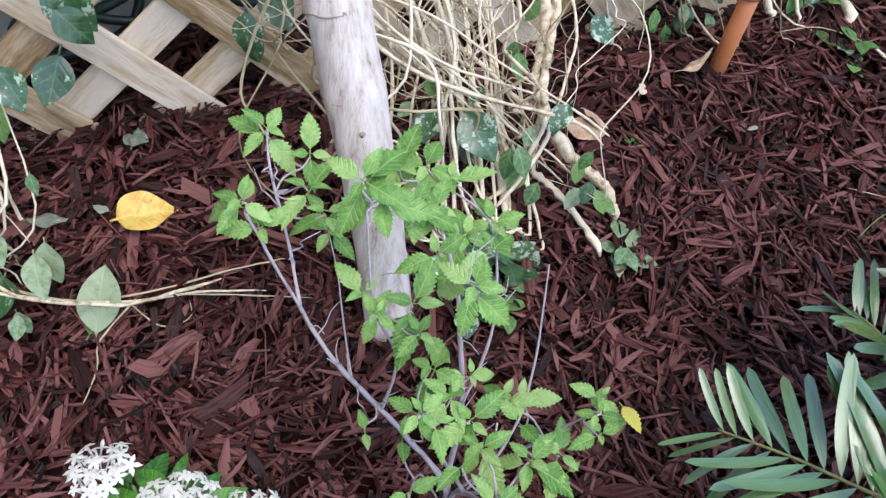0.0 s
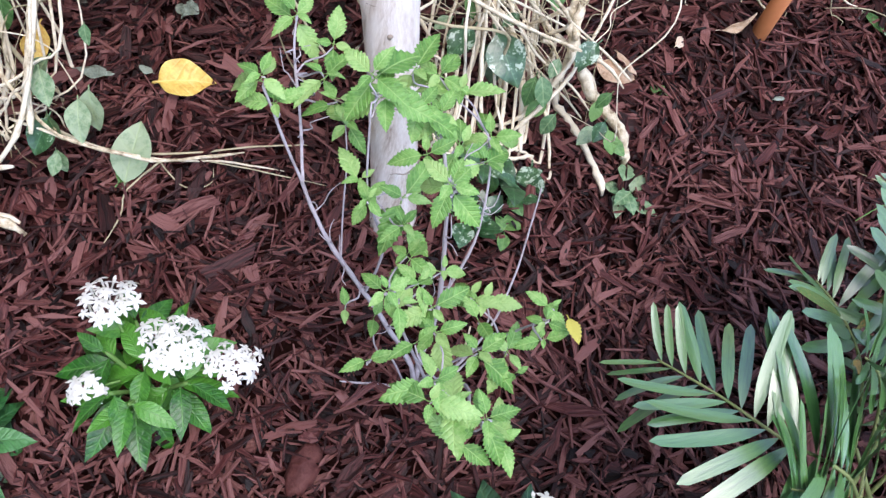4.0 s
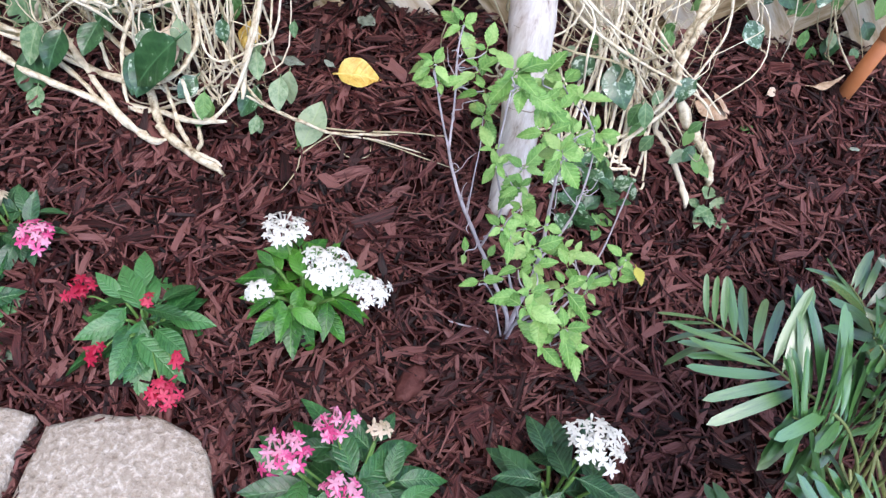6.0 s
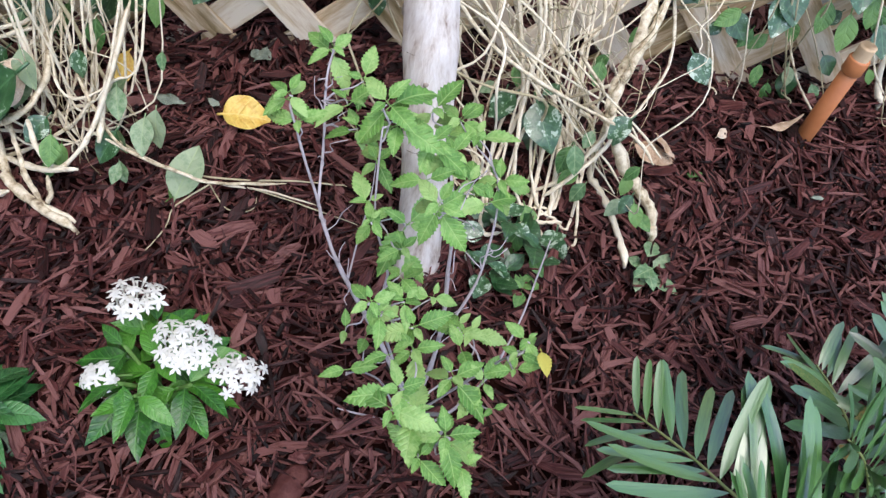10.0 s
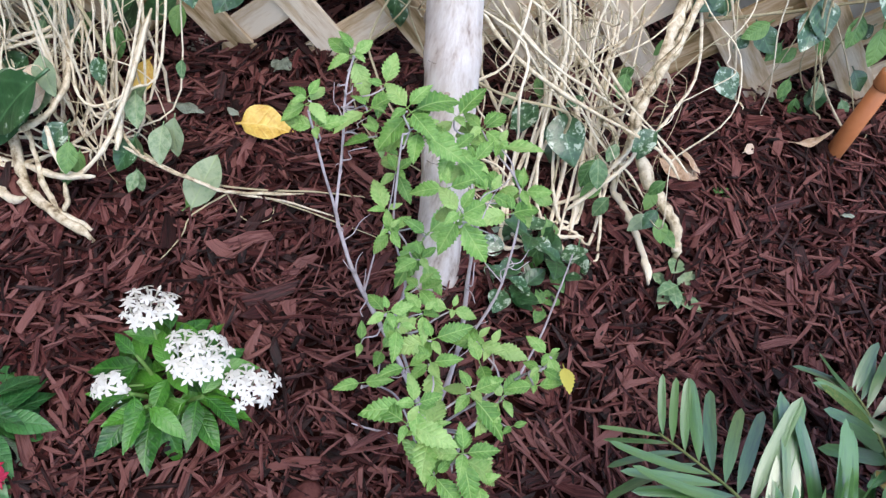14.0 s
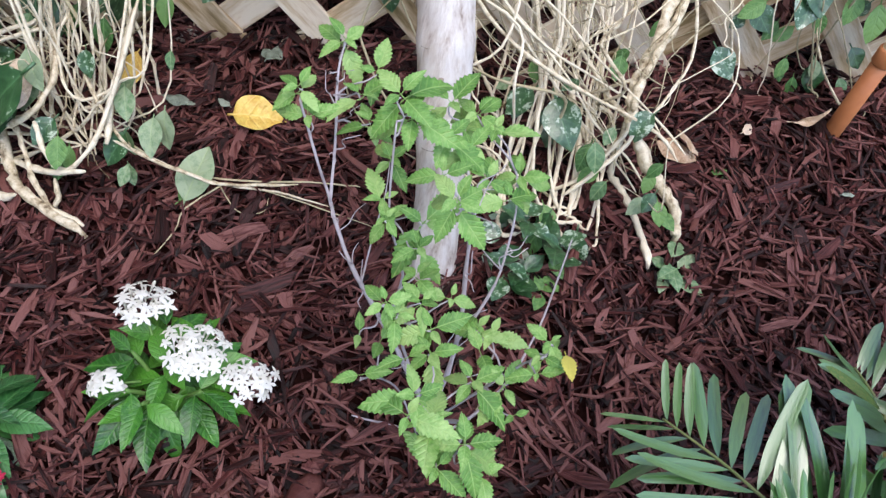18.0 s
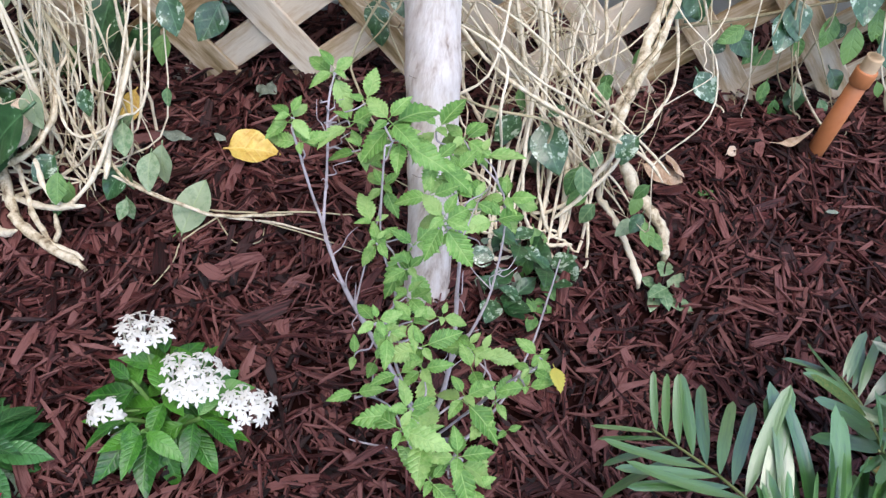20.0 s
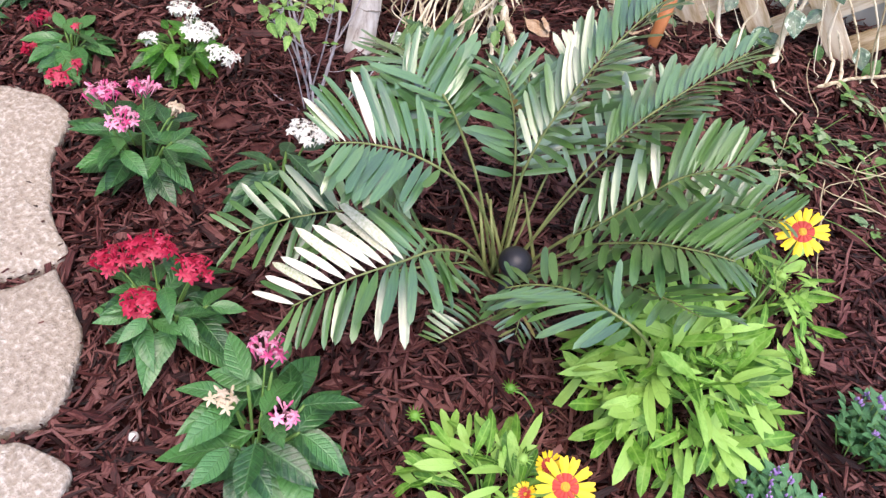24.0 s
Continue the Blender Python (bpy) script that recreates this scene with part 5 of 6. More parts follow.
for p, s, pool in (((0.072, 1.121, 0.285), 0.075, 0), ((0.126, 1.146, 0.235), 0.06, 0), ((0.183, 1.173, 0.297), 0.075, 0), ((0.173, 1.168, 0.214), 0.035, 2), ((0.198, 1.180, 0.209), 0.04, 2), ((0.211, 1.186, 0.240), 0.045, 2), ((0.251, 1.204, 0.354), 0.085, 0), ((0.246, 1.202, 0.281), 0.05, 2), ((0.268, 1.212, 0.308), 0.05, 2), ((0.305, 1.230, 0.291), 0.05, 2), ((0.283, 1.220, 0.253), 0.04, 0), ((0.333, 1.243, 0.344), 0.075, 0), ((0.366, 1.258, 0.337), 0.07, 0), ((0.384, 1.267, 0.367), 0.05, 0), ((0.354, 1.253, 0.282), 0.045, 1), ((0.382, 1.266, 0.278), 0.055, 0), ((0.380, 1.265, 0.239), 0.05, 0), ((0.481, 1.312, 0.366), 0.07, 0), ((0.454, 1.299, 0.280), 0.04, 0), ((0.038, 1.105, 0.185), 0.035, 2), ((0.209, 1.185, 0.160), 0.035, 2), ((0.232, 1.196, 0.131), 0.04, 2), ((0.248, 1.203, 0.098), 0.035, 2), ((0.205, 1.183, 0.142), 0.03, 2), ((0.245, 1.202, 0.164), 0.035, 1), ((0.277, 1.216, 0.196), 0.045, 0), ((0.291, 1.223, 0.140), 0.04, 1), ((0.351, 1.251, 0.186), 0.035, 2), ((0.463, 1.304, 0.155), 0.03, 2), ((0.483, 1.313, 0.142), 0.03, 2), ((-0.305, 0.945, 0.234), 0.075, 0), ((-0.320, 0.938, 0.199), 0.06, 0), ((-0.278, 0.957, 0.220), 0.03, 2), ((0.049, 1.110, 0.293), 0.07, 0), ((0.192, 1.177, 0.287), 0.07, 0), ((0.085, 1.127, 0.270), 0.05, 0), ((0.294, 1.225, 0.377), 0.07, 0), ((0.293, 1.224, 0.302), 0.05, 2), ((-0.319, 0.938, 0.161), 0.05, 0), ((0.301, 1.228, 0.409), 0.08, 0)):
    az = rnd.uniform(-60, 60)
    d = (FU * math.sin(radians(az)) + Vector((0, 0, -0.8)) + FN * 0.45)
    place("leaf", rnd.choice((VINE_LEAVES, VINE_PALE, SPROUT)[pool]), climber, aim(Vector(p) - climber.location, d, FN + Vector((0, 0, 0.5)), s * rnd.uniform(0.72, 0.95)))


for k in range(46):
    x = rnd.uniform(0.05, 0.75)
    z = ground_z(x, fence_y(x)) + 0.04 + 0.5 * rnd.random() ** 1.3
    az = rnd.uniform(-70, 70)
    d = FU * math.sin(radians(az)) + Vector((0, 0, -0.8)) + FN * 0.45
    p = Vector((x, fence_y(x), z)) + FN * rnd.uniform(0.012, 0.05)
    place("leaf", rnd.choice(rnd.choice((VINE_LEAVES, VINE_LEAVES, SPROUT))), climber, aim(p - climber.location, d, FN + Vector((0, 0, 0.5)), rnd.uniform(0.028, 0.055)))

for k in range(34):
    x = rnd.uniform(0.42, 1.05)
    z = ground_z(x, fence_y(x)) + 0.10 + 0.5 * rnd.random()
    d = FU * rnd.uniform(-0.9, 0.9) + Vector((0, 0, -0.8)) + FN * 0.45
    p = Vector((x, fence_y(x), z)) + FN * rnd.uniform(0.012, 0.06)
    place("leaf", rnd.choice(VINE_LEAVES), climber, aim(p - climber.location, d, FN + Vector((0, 0, 0.5)), rnd.uniform(0.04, 0.075)))
for k in range(30):
    x = rnd.uniform(-1.05, -0.52)
    z = rnd.uniform(0.10, 0.55)
    d = FU * rnd.uniform(-0.9, 0.9) + Vector((0, 0, -0.8)) + FN * 0.45
    p = Vector((x, fence_y(x), z)) + FN * rnd.uniform(0.03, 0.14)
    place("leaf", rnd.choice(VINE_LEAVES), bush, aim(p - bush.location, d, FN + Vector((0, 0, 0.5)), rnd.uniform(0.045, 0.085)))

# small sprouts and creeping weeds on the mulch
def sprout(at, n, size, label="small green weed sprouting from the mulch", mats=SPROUT):
    at = Vector(at)
    ob = thing("weed", label, "weed", "small weeds", at=at)
    for k in range(n):
        a = k * 137 + rnd.uniform(-20, 20)
        place("leaf", rnd.choice(mats), ob, aim(Vector((rnd.uniform(-.3, .3) * size, rnd.uniform(-.3, .3) * size, 0.002 + 0.003 * k)), deg(a) + Vector((0, 0, rnd.uniform(0.05, 0.6))), (0, 0, 1), size * rnd.uniform(0.7, 1.2)))
    return ob


for p in ((0.001, 0.767, 0.031), (0.058, 0.751, 0.020), (0.033, 0.702, -0.002), (0.004, 0.703, -0.003)):
    sprout(p, 5, 0.036, "low clump of dark glossy vine leaves by the trunk", VINE_LEAVES)
sprout((0.057, 0.709, -0.009), 5, 0.028)
sprout((0.192, 0.813, 0.020), 8, 0.035, mats=VINE_PALE + SPROUT)
sprout((0.194, 0.984, 0.057), 4, 0.02)
sprout((0.492, 1.224, 0.123), 3, 0.045, mats=[VINE_LEAVES[0], SPROUT[0]])
sprout((0.519, 1.227, 0.135), 3, 0.03)
sprout((0.522, 1.181, 0.115), 4, 0.03)
sprout((0.683, 1.302, 0.149), 5, 0.045)
sprout((0.468, 1.291, 0.157), 4, 0.028)
for p in ((0.663, 1.025, 0.088), (0.672, 1.069, 0.098), (0.709, 1.077, 0.101), (0.713, 1.120, 0.111), (0.748, 1.110, 0.110), (0.758, 1.154, 0.121), (0.802, 1.148, 0.121), (0.694, 1.005, 0.085), (0.786, 1.209, 0.134), (0.750, 1.009, 0.089), (0.690, 1.286, 0.146), (0.748, 1.292, 0.150), (0.884, 1.006, 0.094), (0.698, 1.145, 0.116)):
    sprout(p, rnd.randint(5, 9), rnd.uniform(0.020, 0.034), "creeping green weed trailing over the mulch", SPROUT + VINE_PALE)
creeper = thing("dry_vine", "thin creeping vine stems lying across the mulch", "vine", "dry vines", at=(0.731, 1.069, 0.101))
for k in range(40):
    x, y = rnd.uniform(0.62, 1.25), rnd.uniform(0.85, 1.25)
    a = rnd.uniform(0, 360)
    pts = [on_ground(x + deg(a).x * f + rnd.uniform(-.02, .02), y + deg(a).y * f + rnd.uniform(-.02, .02), 0.012 + 0.012 * rnd.random()) for f in (0, 0.06, 0.12, 0.18, 0.24)]
    stem(pts, 0.0013, 0.0007, rnd.choice(("vine_grey", "vine_grey", "penta_stem")), 4, creeper, "vine")

# ---- blanket flowers ----
GA_LEAVES = [leaf_mesh("gaillardia_leaf", 1.0, w, wide_at=0.64, curl=c, fold=0.15, segs=9, wave=0.04, tip=-0.35, stalk=0.06, seed=80 + k) for k, (c, w) in enumerate(((0.2, 0.22), (0.45, 0.26), (0.7, 0.20), (0.0, 0.28), (0.35, 0.17), (-0.15, 0.22)))]


def daisy(plant, centre, facing, radius, half_open=False):
    at = plant.location
    c = Vector(centre) - at
    f = Vector(facing).normalized()
    sx = f.orthogonal().normalized()
    sy = f.cross(sx)
    bm = bmesh.new()
    bmesh.ops.create_uvsphere(bm, u_segments=14, v_segments=8, radius=radius * 0.2, matrix=aim(c, sx, f) @ Matrix.Diagonal((1, 1, 0.55, 1)))
    fl = part("flower", bm, "gaillardia_disc", plant, "yellow and red daisy-like flower")
    for k in range(12):
        a = 2 * math.pi * k / 12 + rnd.uniform(-.08, .08)
        d = sx * math.cos(a) + sy * math.sin(a) + f * (0.12 if not half_open else 0.6)
        for nm, mname, r0, r1, w0, w1, lift in (("petal", "gaillardia_yellow", 0.22, 1.0, 0.16, 0.34, 0.0), ("petal_base", "gaillardia_red", 0.16, 0.60, 0.13, 0.22, 0.0012)):
            bm = bmesh.new()
            e = d.cross(f).normalized()
            rows = []
            for t in (0, 0.35, 0.7, 1.0):
                w = (w0 + (w1 - w0) * min(1, t * 1.3)) * radius * (0.82 if t == 1.0 else 1) / 2
                base = c + d * radius * (r0 + (r1 - r0) * t) + f * (lift - 0.10 * radius * t * t)
                notch = 0.08 * radius if (t == 1.0 and nm == "petal") else (0.14 * radius if t == 1.0 else 0)
                rows.append([bm.verts.new(base + e * w * q - d * (notch if q == 0 else 0) + f * 0.03 * radius * (1 - abs(q))) for q in (-1, -0.5, 0, 0.5, 1)])
            for r0_, r1_ in zip(rows, rows[1:]):
                for j in range(4):
                    bm.faces.new((r0_[j], r0_[j + 1], r1_[j + 1], r1_[j]))
            part(nm, bm, mname, fl)


def gaillardia(label, base, leaves, rx, ry, height, size):
    base = Vector(base)
    base.z = ground_z(base.x, base.y)
    pl = thing("blanket_flower_plant", label, "flower plant", "blanket flowers", at=base)
    for k in range(leaves):
        f = math.sqrt((k + 0.5) / leaves)
        a = k * 137.5
        foot = Vector((math.cos(radians(a)) * rx * f * 0.75, math.sin(radians(a)) * ry * f * 0.75, height * (1 - 0.75 * f * f) * rnd.uniform(0.7, 1.05)))
        out = Vector((math.cos(radians(a)) * rx, math.sin(radians(a)) * ry, 0)).normalized()
        d = out * (0.3 + 0.7 * f) + Vector((rnd.uniform(-1.1, 1.1), rnd.uniform(-1.1, 1.1), 0.75 - 0.9 * f + rnd.uniform(-.6, .6)))
        place("leaf", rnd.choice(GA_LEAVES), pl, aim(foot, d, (0, -0.2, 1), size * rnd.uniform(0.45, 1.25), rnd.uniform(-40, 40)))
    for k in range(14):
        a = rnd.uniform(0, 360)
        r = rnd.uniform(0.2, 0.7)
        bm = bmesh.new()
        tube(bm, smoothed([(0, 0, -0.02), deg(a) * rx * r * 0.5 + Vector((0, 0, height * 0.5)), deg(a) * rx * r + Vector((0, 0, height * (1 - 0.6 * r * r)))], 3), 0.0016, 5)
        part("stem", bm, "penta_stem", pl)
    return pl


def bud_stalk(plant, foot, top):
    at = plant.location
    bm = bmesh.new()
    a, b = Vector(foot) - at, Vector(top) - at
    tube(bm, smoothed([a, a.lerp(b, 0.5) + Vector((0, 0, 0.01)), b], 4), 0.0013, 5)
    st = part("flower_stalk", bm, "penta_stem", plant)
    bm = bmesh.new()
    bmesh.ops.create_uvsphere(bm, u_segments=10, v_segments=7, radius=0.007, matrix=Matrix.Translation(b))
    for k in range(12):
        d = Vector((math.cos(k * 0.52), math.sin(k * 0.52), 0.3))
        tube(bm, [b, b + d * 0.013], [0.0018, 0.0004], 3)
    part("bud", bm, "gaillardia_leaf", st, "closed green flower bud")


gai = gaillardia("large light green blanket flower with one open bloom", (0.837, 0.490, 0.029), 470, 0.165, 0.16, 0.135, 0.066)
daisy(gai, (0.831, 0.697, 0.212), (0.05, -0.65, 0.75), 0.036)
stem([gai.location, (0.845, 0.62, 0.10), (0.835, 0.69, 0.16), (0.831, 0.70, 0.205)], 0.0022, 0.0018, "penta_stem", owner=gai, name="flower_stalk")
gai2 = gaillardia("leafy upper clump of blanket flower beneath the bloom", (0.852, 0.688, 0.073), 110, 0.10, 0.09, 0.13, 0.055)
bud_stalk(gai2, (0.859, 0.722, 0.091), (0.852, 0.626, 0.180))
bud_stalk(gai, (0.867, 0.583, 0.061), (0.954, 0.629, 0.075))
bud_stalk(gai, (0.845, 0.602, 0.064), (0.880, 0.502, 0.124))
gai3 = gaillardia("light green blanket flower with yellow blooms and buds", (0.780, 0.190, -0.049), 180, 0.13, 0.10, 0.10, 0.052)
daisy(gai3, (0.846, 0.206, 0.058), (0.2, -0.6, 0.8), 0.035)
daisy(gai3, (0.818, 0.178, 0.030), (-0.1, -0.6, 0.8), 0.014, True)
daisy(gai3, (0.812, 0.222, 0.040), (0.3, -0.3, 0.8), 0.018, True)
bud_stalk(gai3, (0.681, 0.177, -0.046), (0.652, 0.156, 0.008))
bud_stalk(gai3, (0.738, 0.309, -0.015), (0.701, 0.285, 0.018))
bud_stalk(gai3, (0.802, 0.220, -0.021), (0.789, 0.195, 0.053))

# small purple-flowered plants
PU_LEAF = leaf_mesh("purple_leaf", 1.0, 0.42, wide_at=0.5, curl=0.15, fold=0.2, segs=7, seed=90)


def purple(label, base, n, r, h):
    base = Vector(base)
    base.z = ground_z(base.x, base.y)
    pl = thing("purple_flower_plant", label, "flower plant", "purple bedding plants", at=base)
    for k in range(n):
        a, f = k * 137.5, math.sqrt((k + 0.5) / n)
        top = deg(a) * r * f + Vector((0, 0, h * (1 - 0.4 * f * f) * rnd.uniform(0.8, 1.15)))
        bm = bmesh.new()
        tube(bm, [deg(a) * r * f * 0.4 + Vector((0, 0, -0.01)), top], 0.0013, 4)
        part("stem", bm, "penta_stem", pl)
        for j in range(9):
            q = top * (0.45 + 0.55 * j / 8)
            place("leaf", PU_LEAF, pl, aim(q, deg(a + j * 100 + rnd.uniform(-20, 20)) + Vector((0, 0, 0.5)), (0, 0, 1), 0.022 * rnd.uniform(0.8, 1.2)))
        if rnd.random() < 0.55:
            bm = bmesh.new()
            for j in range(6):
                q = top + Vector((rnd.uniform(-1, 1), rnd.uniform(-1, 1), rnd.uniform(-.5, 1))) * 0.006
                tube(bm, [q, q + Vector((rnd.uniform(-.5, .5), rnd.uniform(-.5, .5), 1)) * 0.005], [0.0022, 0.001], 5)
            part("flower", bm, "petal_purple", pl)


purple("low bushy plant with dark leaves and tiny purple flowers", (1.074, 0.623, 0.040), 34, 0.062, 0.085)
purple("low plant with tiny purple flowers at its tips", (1.036, 0.450, -0.000), 26, 0.055, 0.065)


# ---- fallen leaves, roots and other small things ----
def fallen(name, label, at, az, size, material, width=0.6, curl=0.3, lift=0.3, roll=0, fold=-0.35, wave=0.07):
    at = Vector(at) + Vector((0, 0, 0.014))
    ob = new(name, leaf_mesh(material, 1.0, width, wide_at=0.45, curl=curl, fold=fold, segs=14, wave=wave, tip=0.1, stalk=0.12, seed=rnd.randrange(999)))
    ob.matrix_world = aim(at, deg(az) + Vector((0, 0, lift)), (0, 0, 1), size, roll)
    return tagged(ob, label, "leaf", "fallen leaves")


fallen("fallen_leaf", "curled bright yellow fallen leaf on the mulch", (-0.437, 0.732, -0.021), 20, 0.068, "yellow_leaf", 0.8, 0.45, 0.35, 22, 0.45, 0.08)
fallen("fallen_leaf", "small grey withered leaf beside the yellow leaf", (-0.441, 0.746, -0.020), 175, 0.022, "grey_leaf")
fallen("fallen_leaf", "crumpled pale tan dry leaf on the mulch", (0.093, 0.971, 0.069), 5, 0.062, "dry_leaf", 0.55, 0.35, 0.1, 20)
fallen("fallen_leaf", "pale tan shrivelled leaf lying under the vines", (0.119, 1.003, 0.078), -20, 0.04, "dry_leaf", 0.7, 0.5, 0.2, -30)
fallen("fallen_leaf", "small curled tan leaf on the mulch", (0.199, 1.051, 0.082), 60, 0.035, "dry_leaf", 0.45, 0.5, 0.2, 30)
fallen("fallen_leaf", "curled tan leaf beside the pipe", (0.249, 1.104, 0.096), 30, 0.055, "dry_leaf", 0.4, -0.4, 0.1, -20)
fallen("fallen_leaf", "grey-green withered leaf on the mulch", (-0.449, 0.835, 0.004), 100, 0.04, "grey_leaf", 0.8, 0.3, 0.2)
fallen("fallen_leaf", "pale grey-green leaf on the mulch", (-0.539, 0.711, -0.027), 20, 0.045, "grey_leaf", 0.5, 0.3, 0.2)
fallen("fallen_leaf", "yellow-brown leaf drooping by the vines", (-0.601, 0.749, -0.001), -80, 0.055, "yellow_leaf", 0.7, 0.3, -0.2)
fallen("fallen_leaf", "broad pinkish tan dead leaf on the vines", (-0.653, 0.604, 0.049), -70, 0.075, "dry_leaf", 0.6, 0.2, -0.4)
fallen("fallen_leaf", "small whitish twig-like leaf on the mulch", (0.349, 1.018, 0.082), 40, 0.025, "grey_leaf", 0.35, 0.4, 0.2)
fallen("fallen_leaf", "tan dry leaf at the foot of the lattice", (0.120, 1.171, 0.104), 20, 0.03, "dry_leaf", 0.7)
chip = thing("wood_chip", "large rounded reddish brown bark chip on the mulch", "bark chip", at=(-0.055, 0.358, -0.083))
bm = bmesh.new()
bmesh.ops.create_icosphere(bm, subdivisions=3, radius=1.0)
for v in bm.verts:
    v.co = Vector((v.co.x * 0.017, v.co.y * 0.033, v.co.z * 0.009)) * (1 + 0.22 * noise.noise(v.co * 2.2))
part("chip_body", bm, "bark_chip", chip)
bm = bmesh.new()
bmesh.ops.create_icosphere(bm, subdivisions=2, radius=0.008)
for v in bm.verts:
    v.co *= 1 + 0.3 * noise.noise(v.co * 150)
peb = new("pebble", mesh_of(bm, "white_pebble"))
peb.location = (0.388, -0.084, -0.161)
tagged(peb, "small white pebble lying on the mulch", "pebble")
twig = thing("twig", "thin bare twig standing in the mulch beside the shrub", "twig", at=(0.061, 0.529, -0.049))
bm = bmesh.new()
tube(bm, smoothed([(0, 0, -0.01), (0.004, 0.004, 0.03), (0.0, 0.01, 0.075)], 4), 0.0012, 5)
part("stalk", bm, "vine_stem", twig)

# coiled dark hose behind the lattice
hose = thing("garden_hose", "dark green garden hose coiled behind the lattice", "hose", at=fence_pt(-0.45, 0.06, -0.12))
for k in range(5):
    bm = bmesh.new()
    pts = [fence_pt(-0.62 + 0.05 * k + 0.13 * math.cos(a), 0.13 + 0.06 * math.sin(a * 1.0 + k) + 0.015 * k, -0.10 - 0.03 * math.sin(a + k)) - hose.location for a in [2 * math.pi * j / 12 for j in range(13)]]
    tube(bm, smoothed(pts, 3), 0.0065, 8)
    part("coil", bm, "hose_green", hose)
bm = bmesh.new()
tube(bm, smoothed([fence_pt(-0.5, 0.2, -0.1) - hose.location, fence_pt(-0.36, 0.24, -0.08) - hose.location, fence_pt(-0.28, 0.16, -0.08) - hose.location, fence_pt(-0.33, 0.06, -0.09) - hose.location], 5), 0.0065, 8)
part("coil", bm, "hose_green", hose)

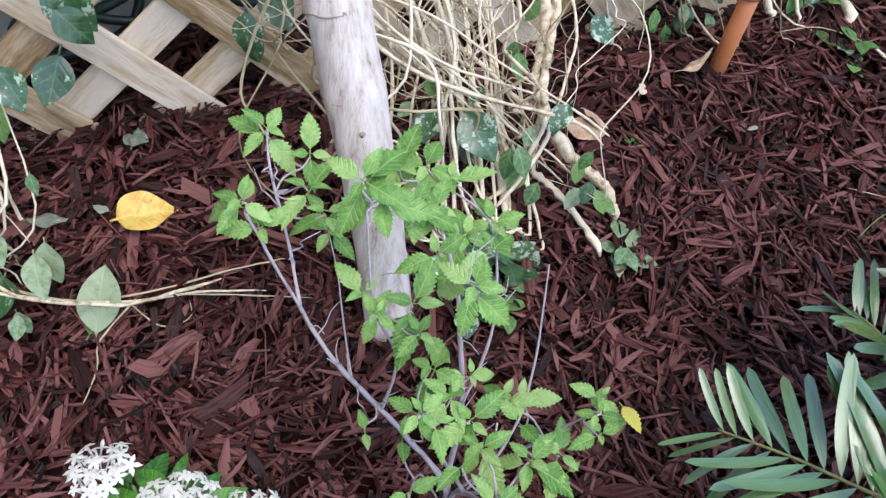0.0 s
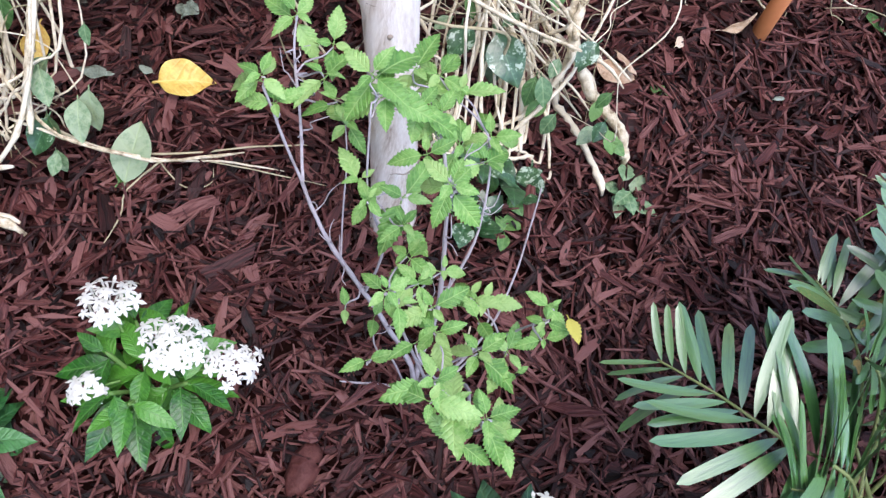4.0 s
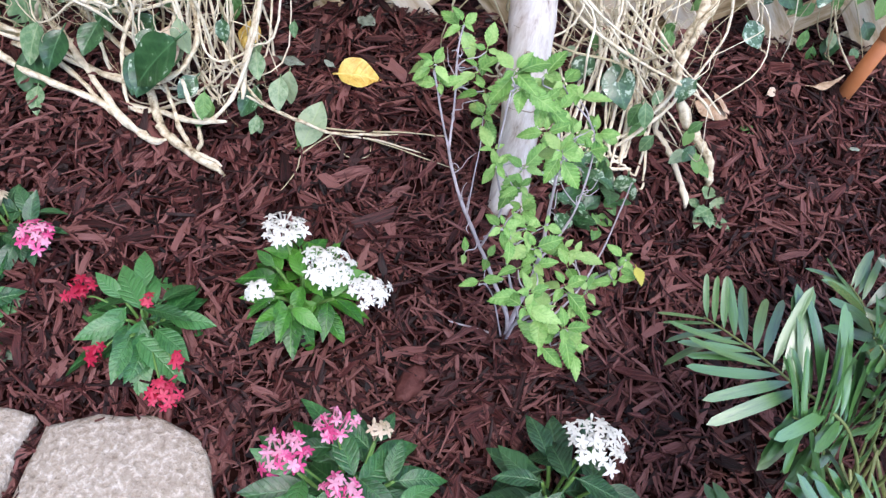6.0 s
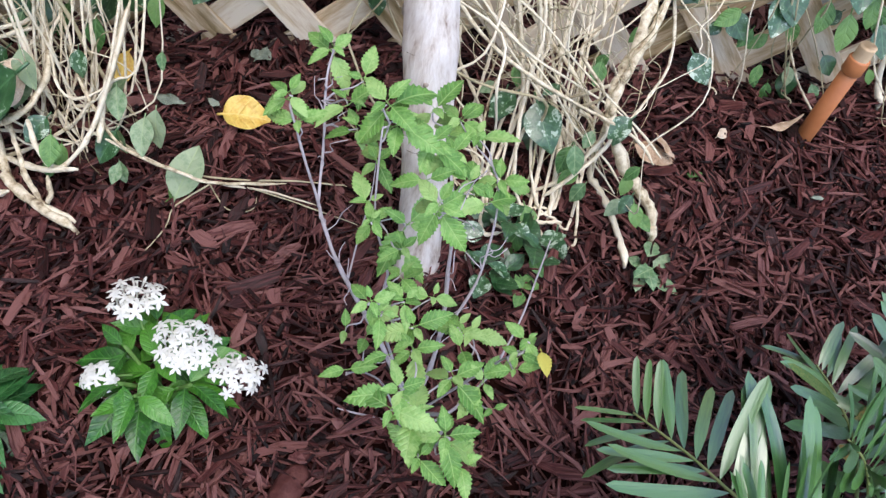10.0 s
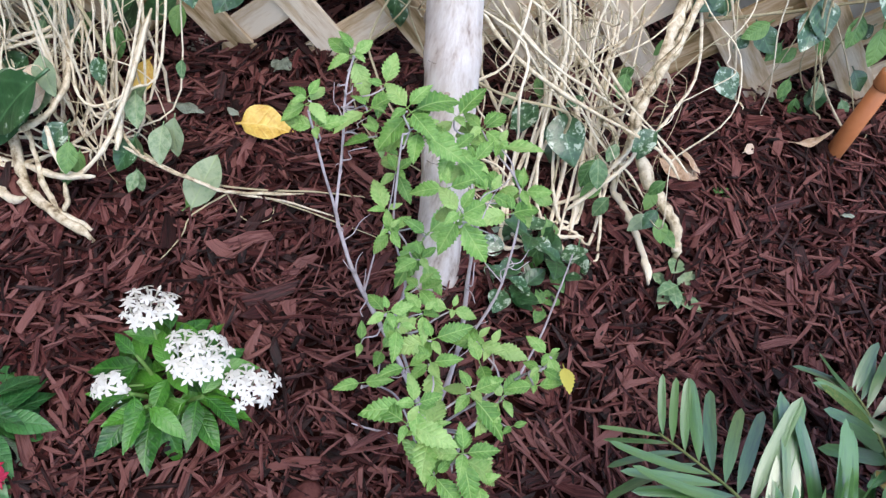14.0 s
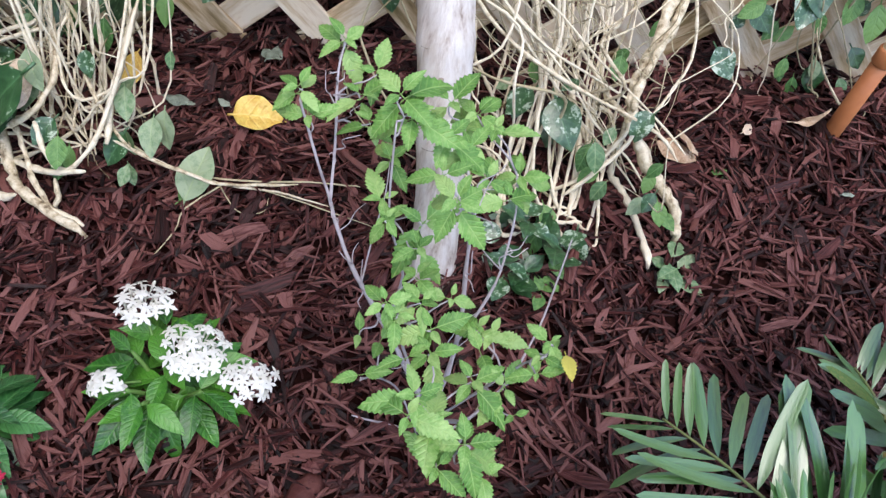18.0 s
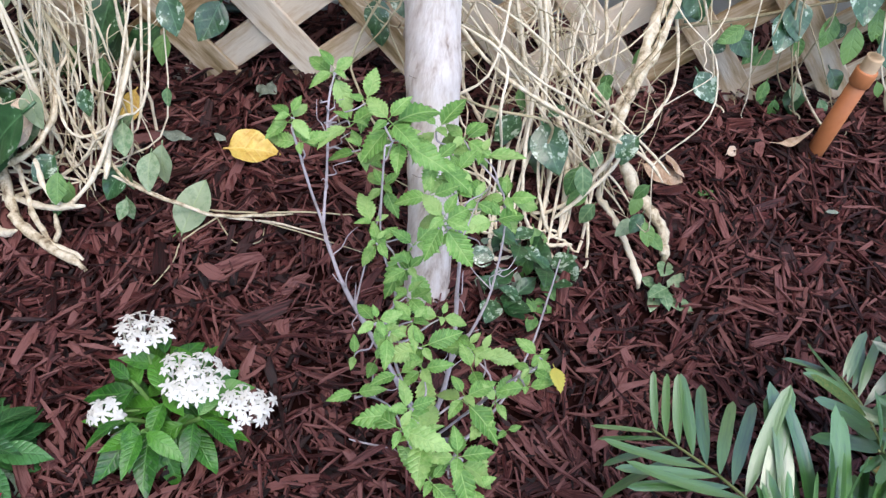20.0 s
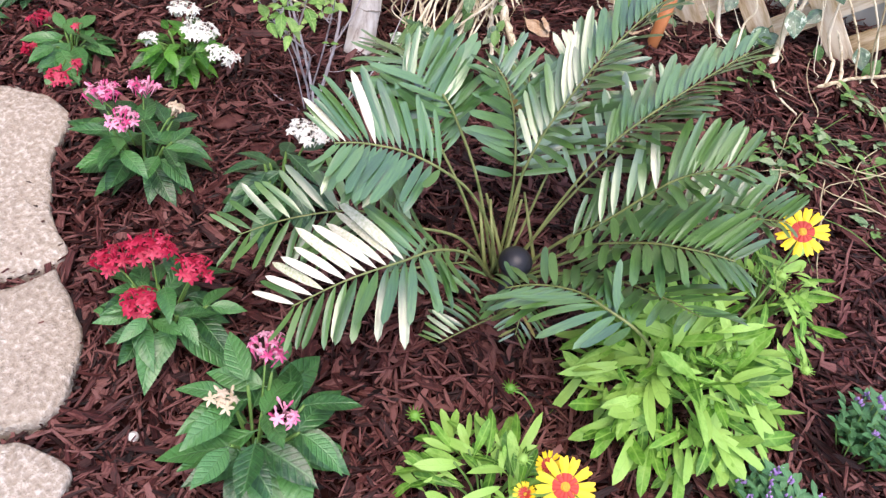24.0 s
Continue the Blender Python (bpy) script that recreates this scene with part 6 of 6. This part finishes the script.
# ---- shredded mulch ----
def chip_arrays(n, r, box_, size=(0.018, 0.07), lift=0.016):
    """Splinters as bent, tapered slivers of three cross-sections: vertices, faces and lengthwise coordinates."""
    V, UV = np.zeros((n, 12, 3)), np.zeros((n, 12, 2))
    x0, x1, y0, y1 = box_
    X, Y = r.uniform(x0, x1, n), r.uniform(y0, y1, n)
    L = r.uniform(size[0], size[1], n) * r.uniform(0.55, 1.0, n)
    W = r.uniform(0.0012, 0.0060, n) * np.where(r.random(n) < 0.22, r.uniform(1.6, 3.4, n), 1.0)
    T = r.uniform(0.0010, 0.0030, n)
    A = 2.2 * np.sin(5 * X + 3 * Y) + 2.0 * np.cos(6 * Y - 4 * X) + r.normal(0, 0.85, n)
    P = r.normal(0, 0.17, n)
    Rr = r.normal(0, 0.32, n)
    d = np.stack([np.cos(A) * np.cos(P), np.sin(A) * np.cos(P), np.sin(P)], 1)
    s = np.stack([-np.sin(A), np.cos(A), np.zeros(n)], 1)
    u = np.cross(d, s)
    s2 = s * np.cos(Rr)[:, None] + u * np.sin(Rr)[:, None]
    u2 = np.cross(d, s2)
    d[:, 2] += 0.047 * d[:, 0] + 0.218 * d[:, 1]
    C = np.stack([X, Y, -0.167 + 0.047 * X + 0.218 * Y + r.uniform(-0.008, lift, n)], 1)
    bow, arch = r.normal(0, 0.035, n) * L, r.normal(0, 0.03, n) * L
    shift = r.uniform(0, 3, (n, 2))
    for j, e in enumerate((-1, 0, 1)):
        taper = r.uniform(0.2, 0.95, n) if e else r.uniform(0.85, 1.15, n)
        for i, (a, b_) in enumerate(((-1, -1), (1, -1), (1, 1), (-1, 1))):
            skew = r.uniform(-0.6, 0.6, n) * W
            V[:, 4 * j + i] = C + d * (e * L / 2 + skew)[:, None] + s2 * (a * W / 2 * taper + bow * (e == 0))[:, None] + u2 * (b_ * T / 2 + arch * (e == 0))[:, None]
            UV[:, 4 * j + i] = shift + np.stack([e * L / 2, a * W / 2 + b_ * T], 1)
    F = np.array([(4 * j + k, 4 * j + (k + 1) % 4, 4 * j + 4 + (k + 1) % 4, 4 * j + 4 + k) for j in (0, 1) for k in range(4)] + [(3, 2, 1, 0), (8, 9, 10, 11)])
    return V, F, UV


def lay_grain(me, uv, faces):
    layer = me.uv_layers.new(name="grain")
    layer.data.foreach_set("uv", uv[np.asarray(faces).reshape(-1)].astype(np.float32).reshape(-1))


def chips_object(name, n, seed, box_, size=(0.018, 0.07), lift=0.016):
    V, F, UV = chip_arrays(n, np.random.default_rng(seed), box_, size, lift)
    faces = (F[None] + (np.arange(n) * 12)[:, None, None]).reshape(-1, 4)
    me = bpy.data.meshes.new(name)
    me.from_pydata(V.reshape(-1, 3).tolist(), [], faces.tolist())
    lay_grain(me, UV.reshape(-1, 2), faces)
    me.materials.append(MATS["mulch"])
    ob = new(name, me)
    ob.parent = ground
    return tagged(ob, "loose shredded reddish brown wood mulch", kind="stuff")


chips_object("mulch_shreds", 46000, 5, (-1.15, 1.55, -0.35, 1.55))
chips_object("mulch_shreds", 26000, 6, (-2.1, 2.3, -1.2, 1.8), (0.03, 0.08))
chips_object("mulch_crumbs", 24000, 8, (-1.1, 1.4, -0.3, 1.45), (0.008, 0.022), 0.014)
# the larger pieces on top, one by one
r = np.random.default_rng(11)
V, F, UV = chip_arrays(24, r, (-0.0, 0.0001, 0.0, 0.0001), (0.05, 0.09), 0.0)
CHIPS = []
for k in range(24):
    me = bpy.data.meshes.new("chip")
    pts = V[k] - V[k].mean(axis=0)
    pts *= np.array([1.0, 1.0, 1.2])
    me.from_pydata((pts * 1.1).tolist(), [], F.tolist())
    lay_grain(me, UV[k], F)
    me.materials.append(MATS["mulch"])
    CHIPS.append(me)
for k in range(290):
    x, y = rnd.uniform(-0.75, 1.15), rnd.uniform(-0.1, 1.15)
    ob = place("chip", rnd.choice(CHIPS), ground, Matrix.Translation(on_ground(x, y, rnd.uniform(0.008, 0.015))) @ pose(0, 0, 0, rnd.uniform(-8, 8) + 12, rnd.uniform(-15, 15), rnd.uniform(0, 360)))
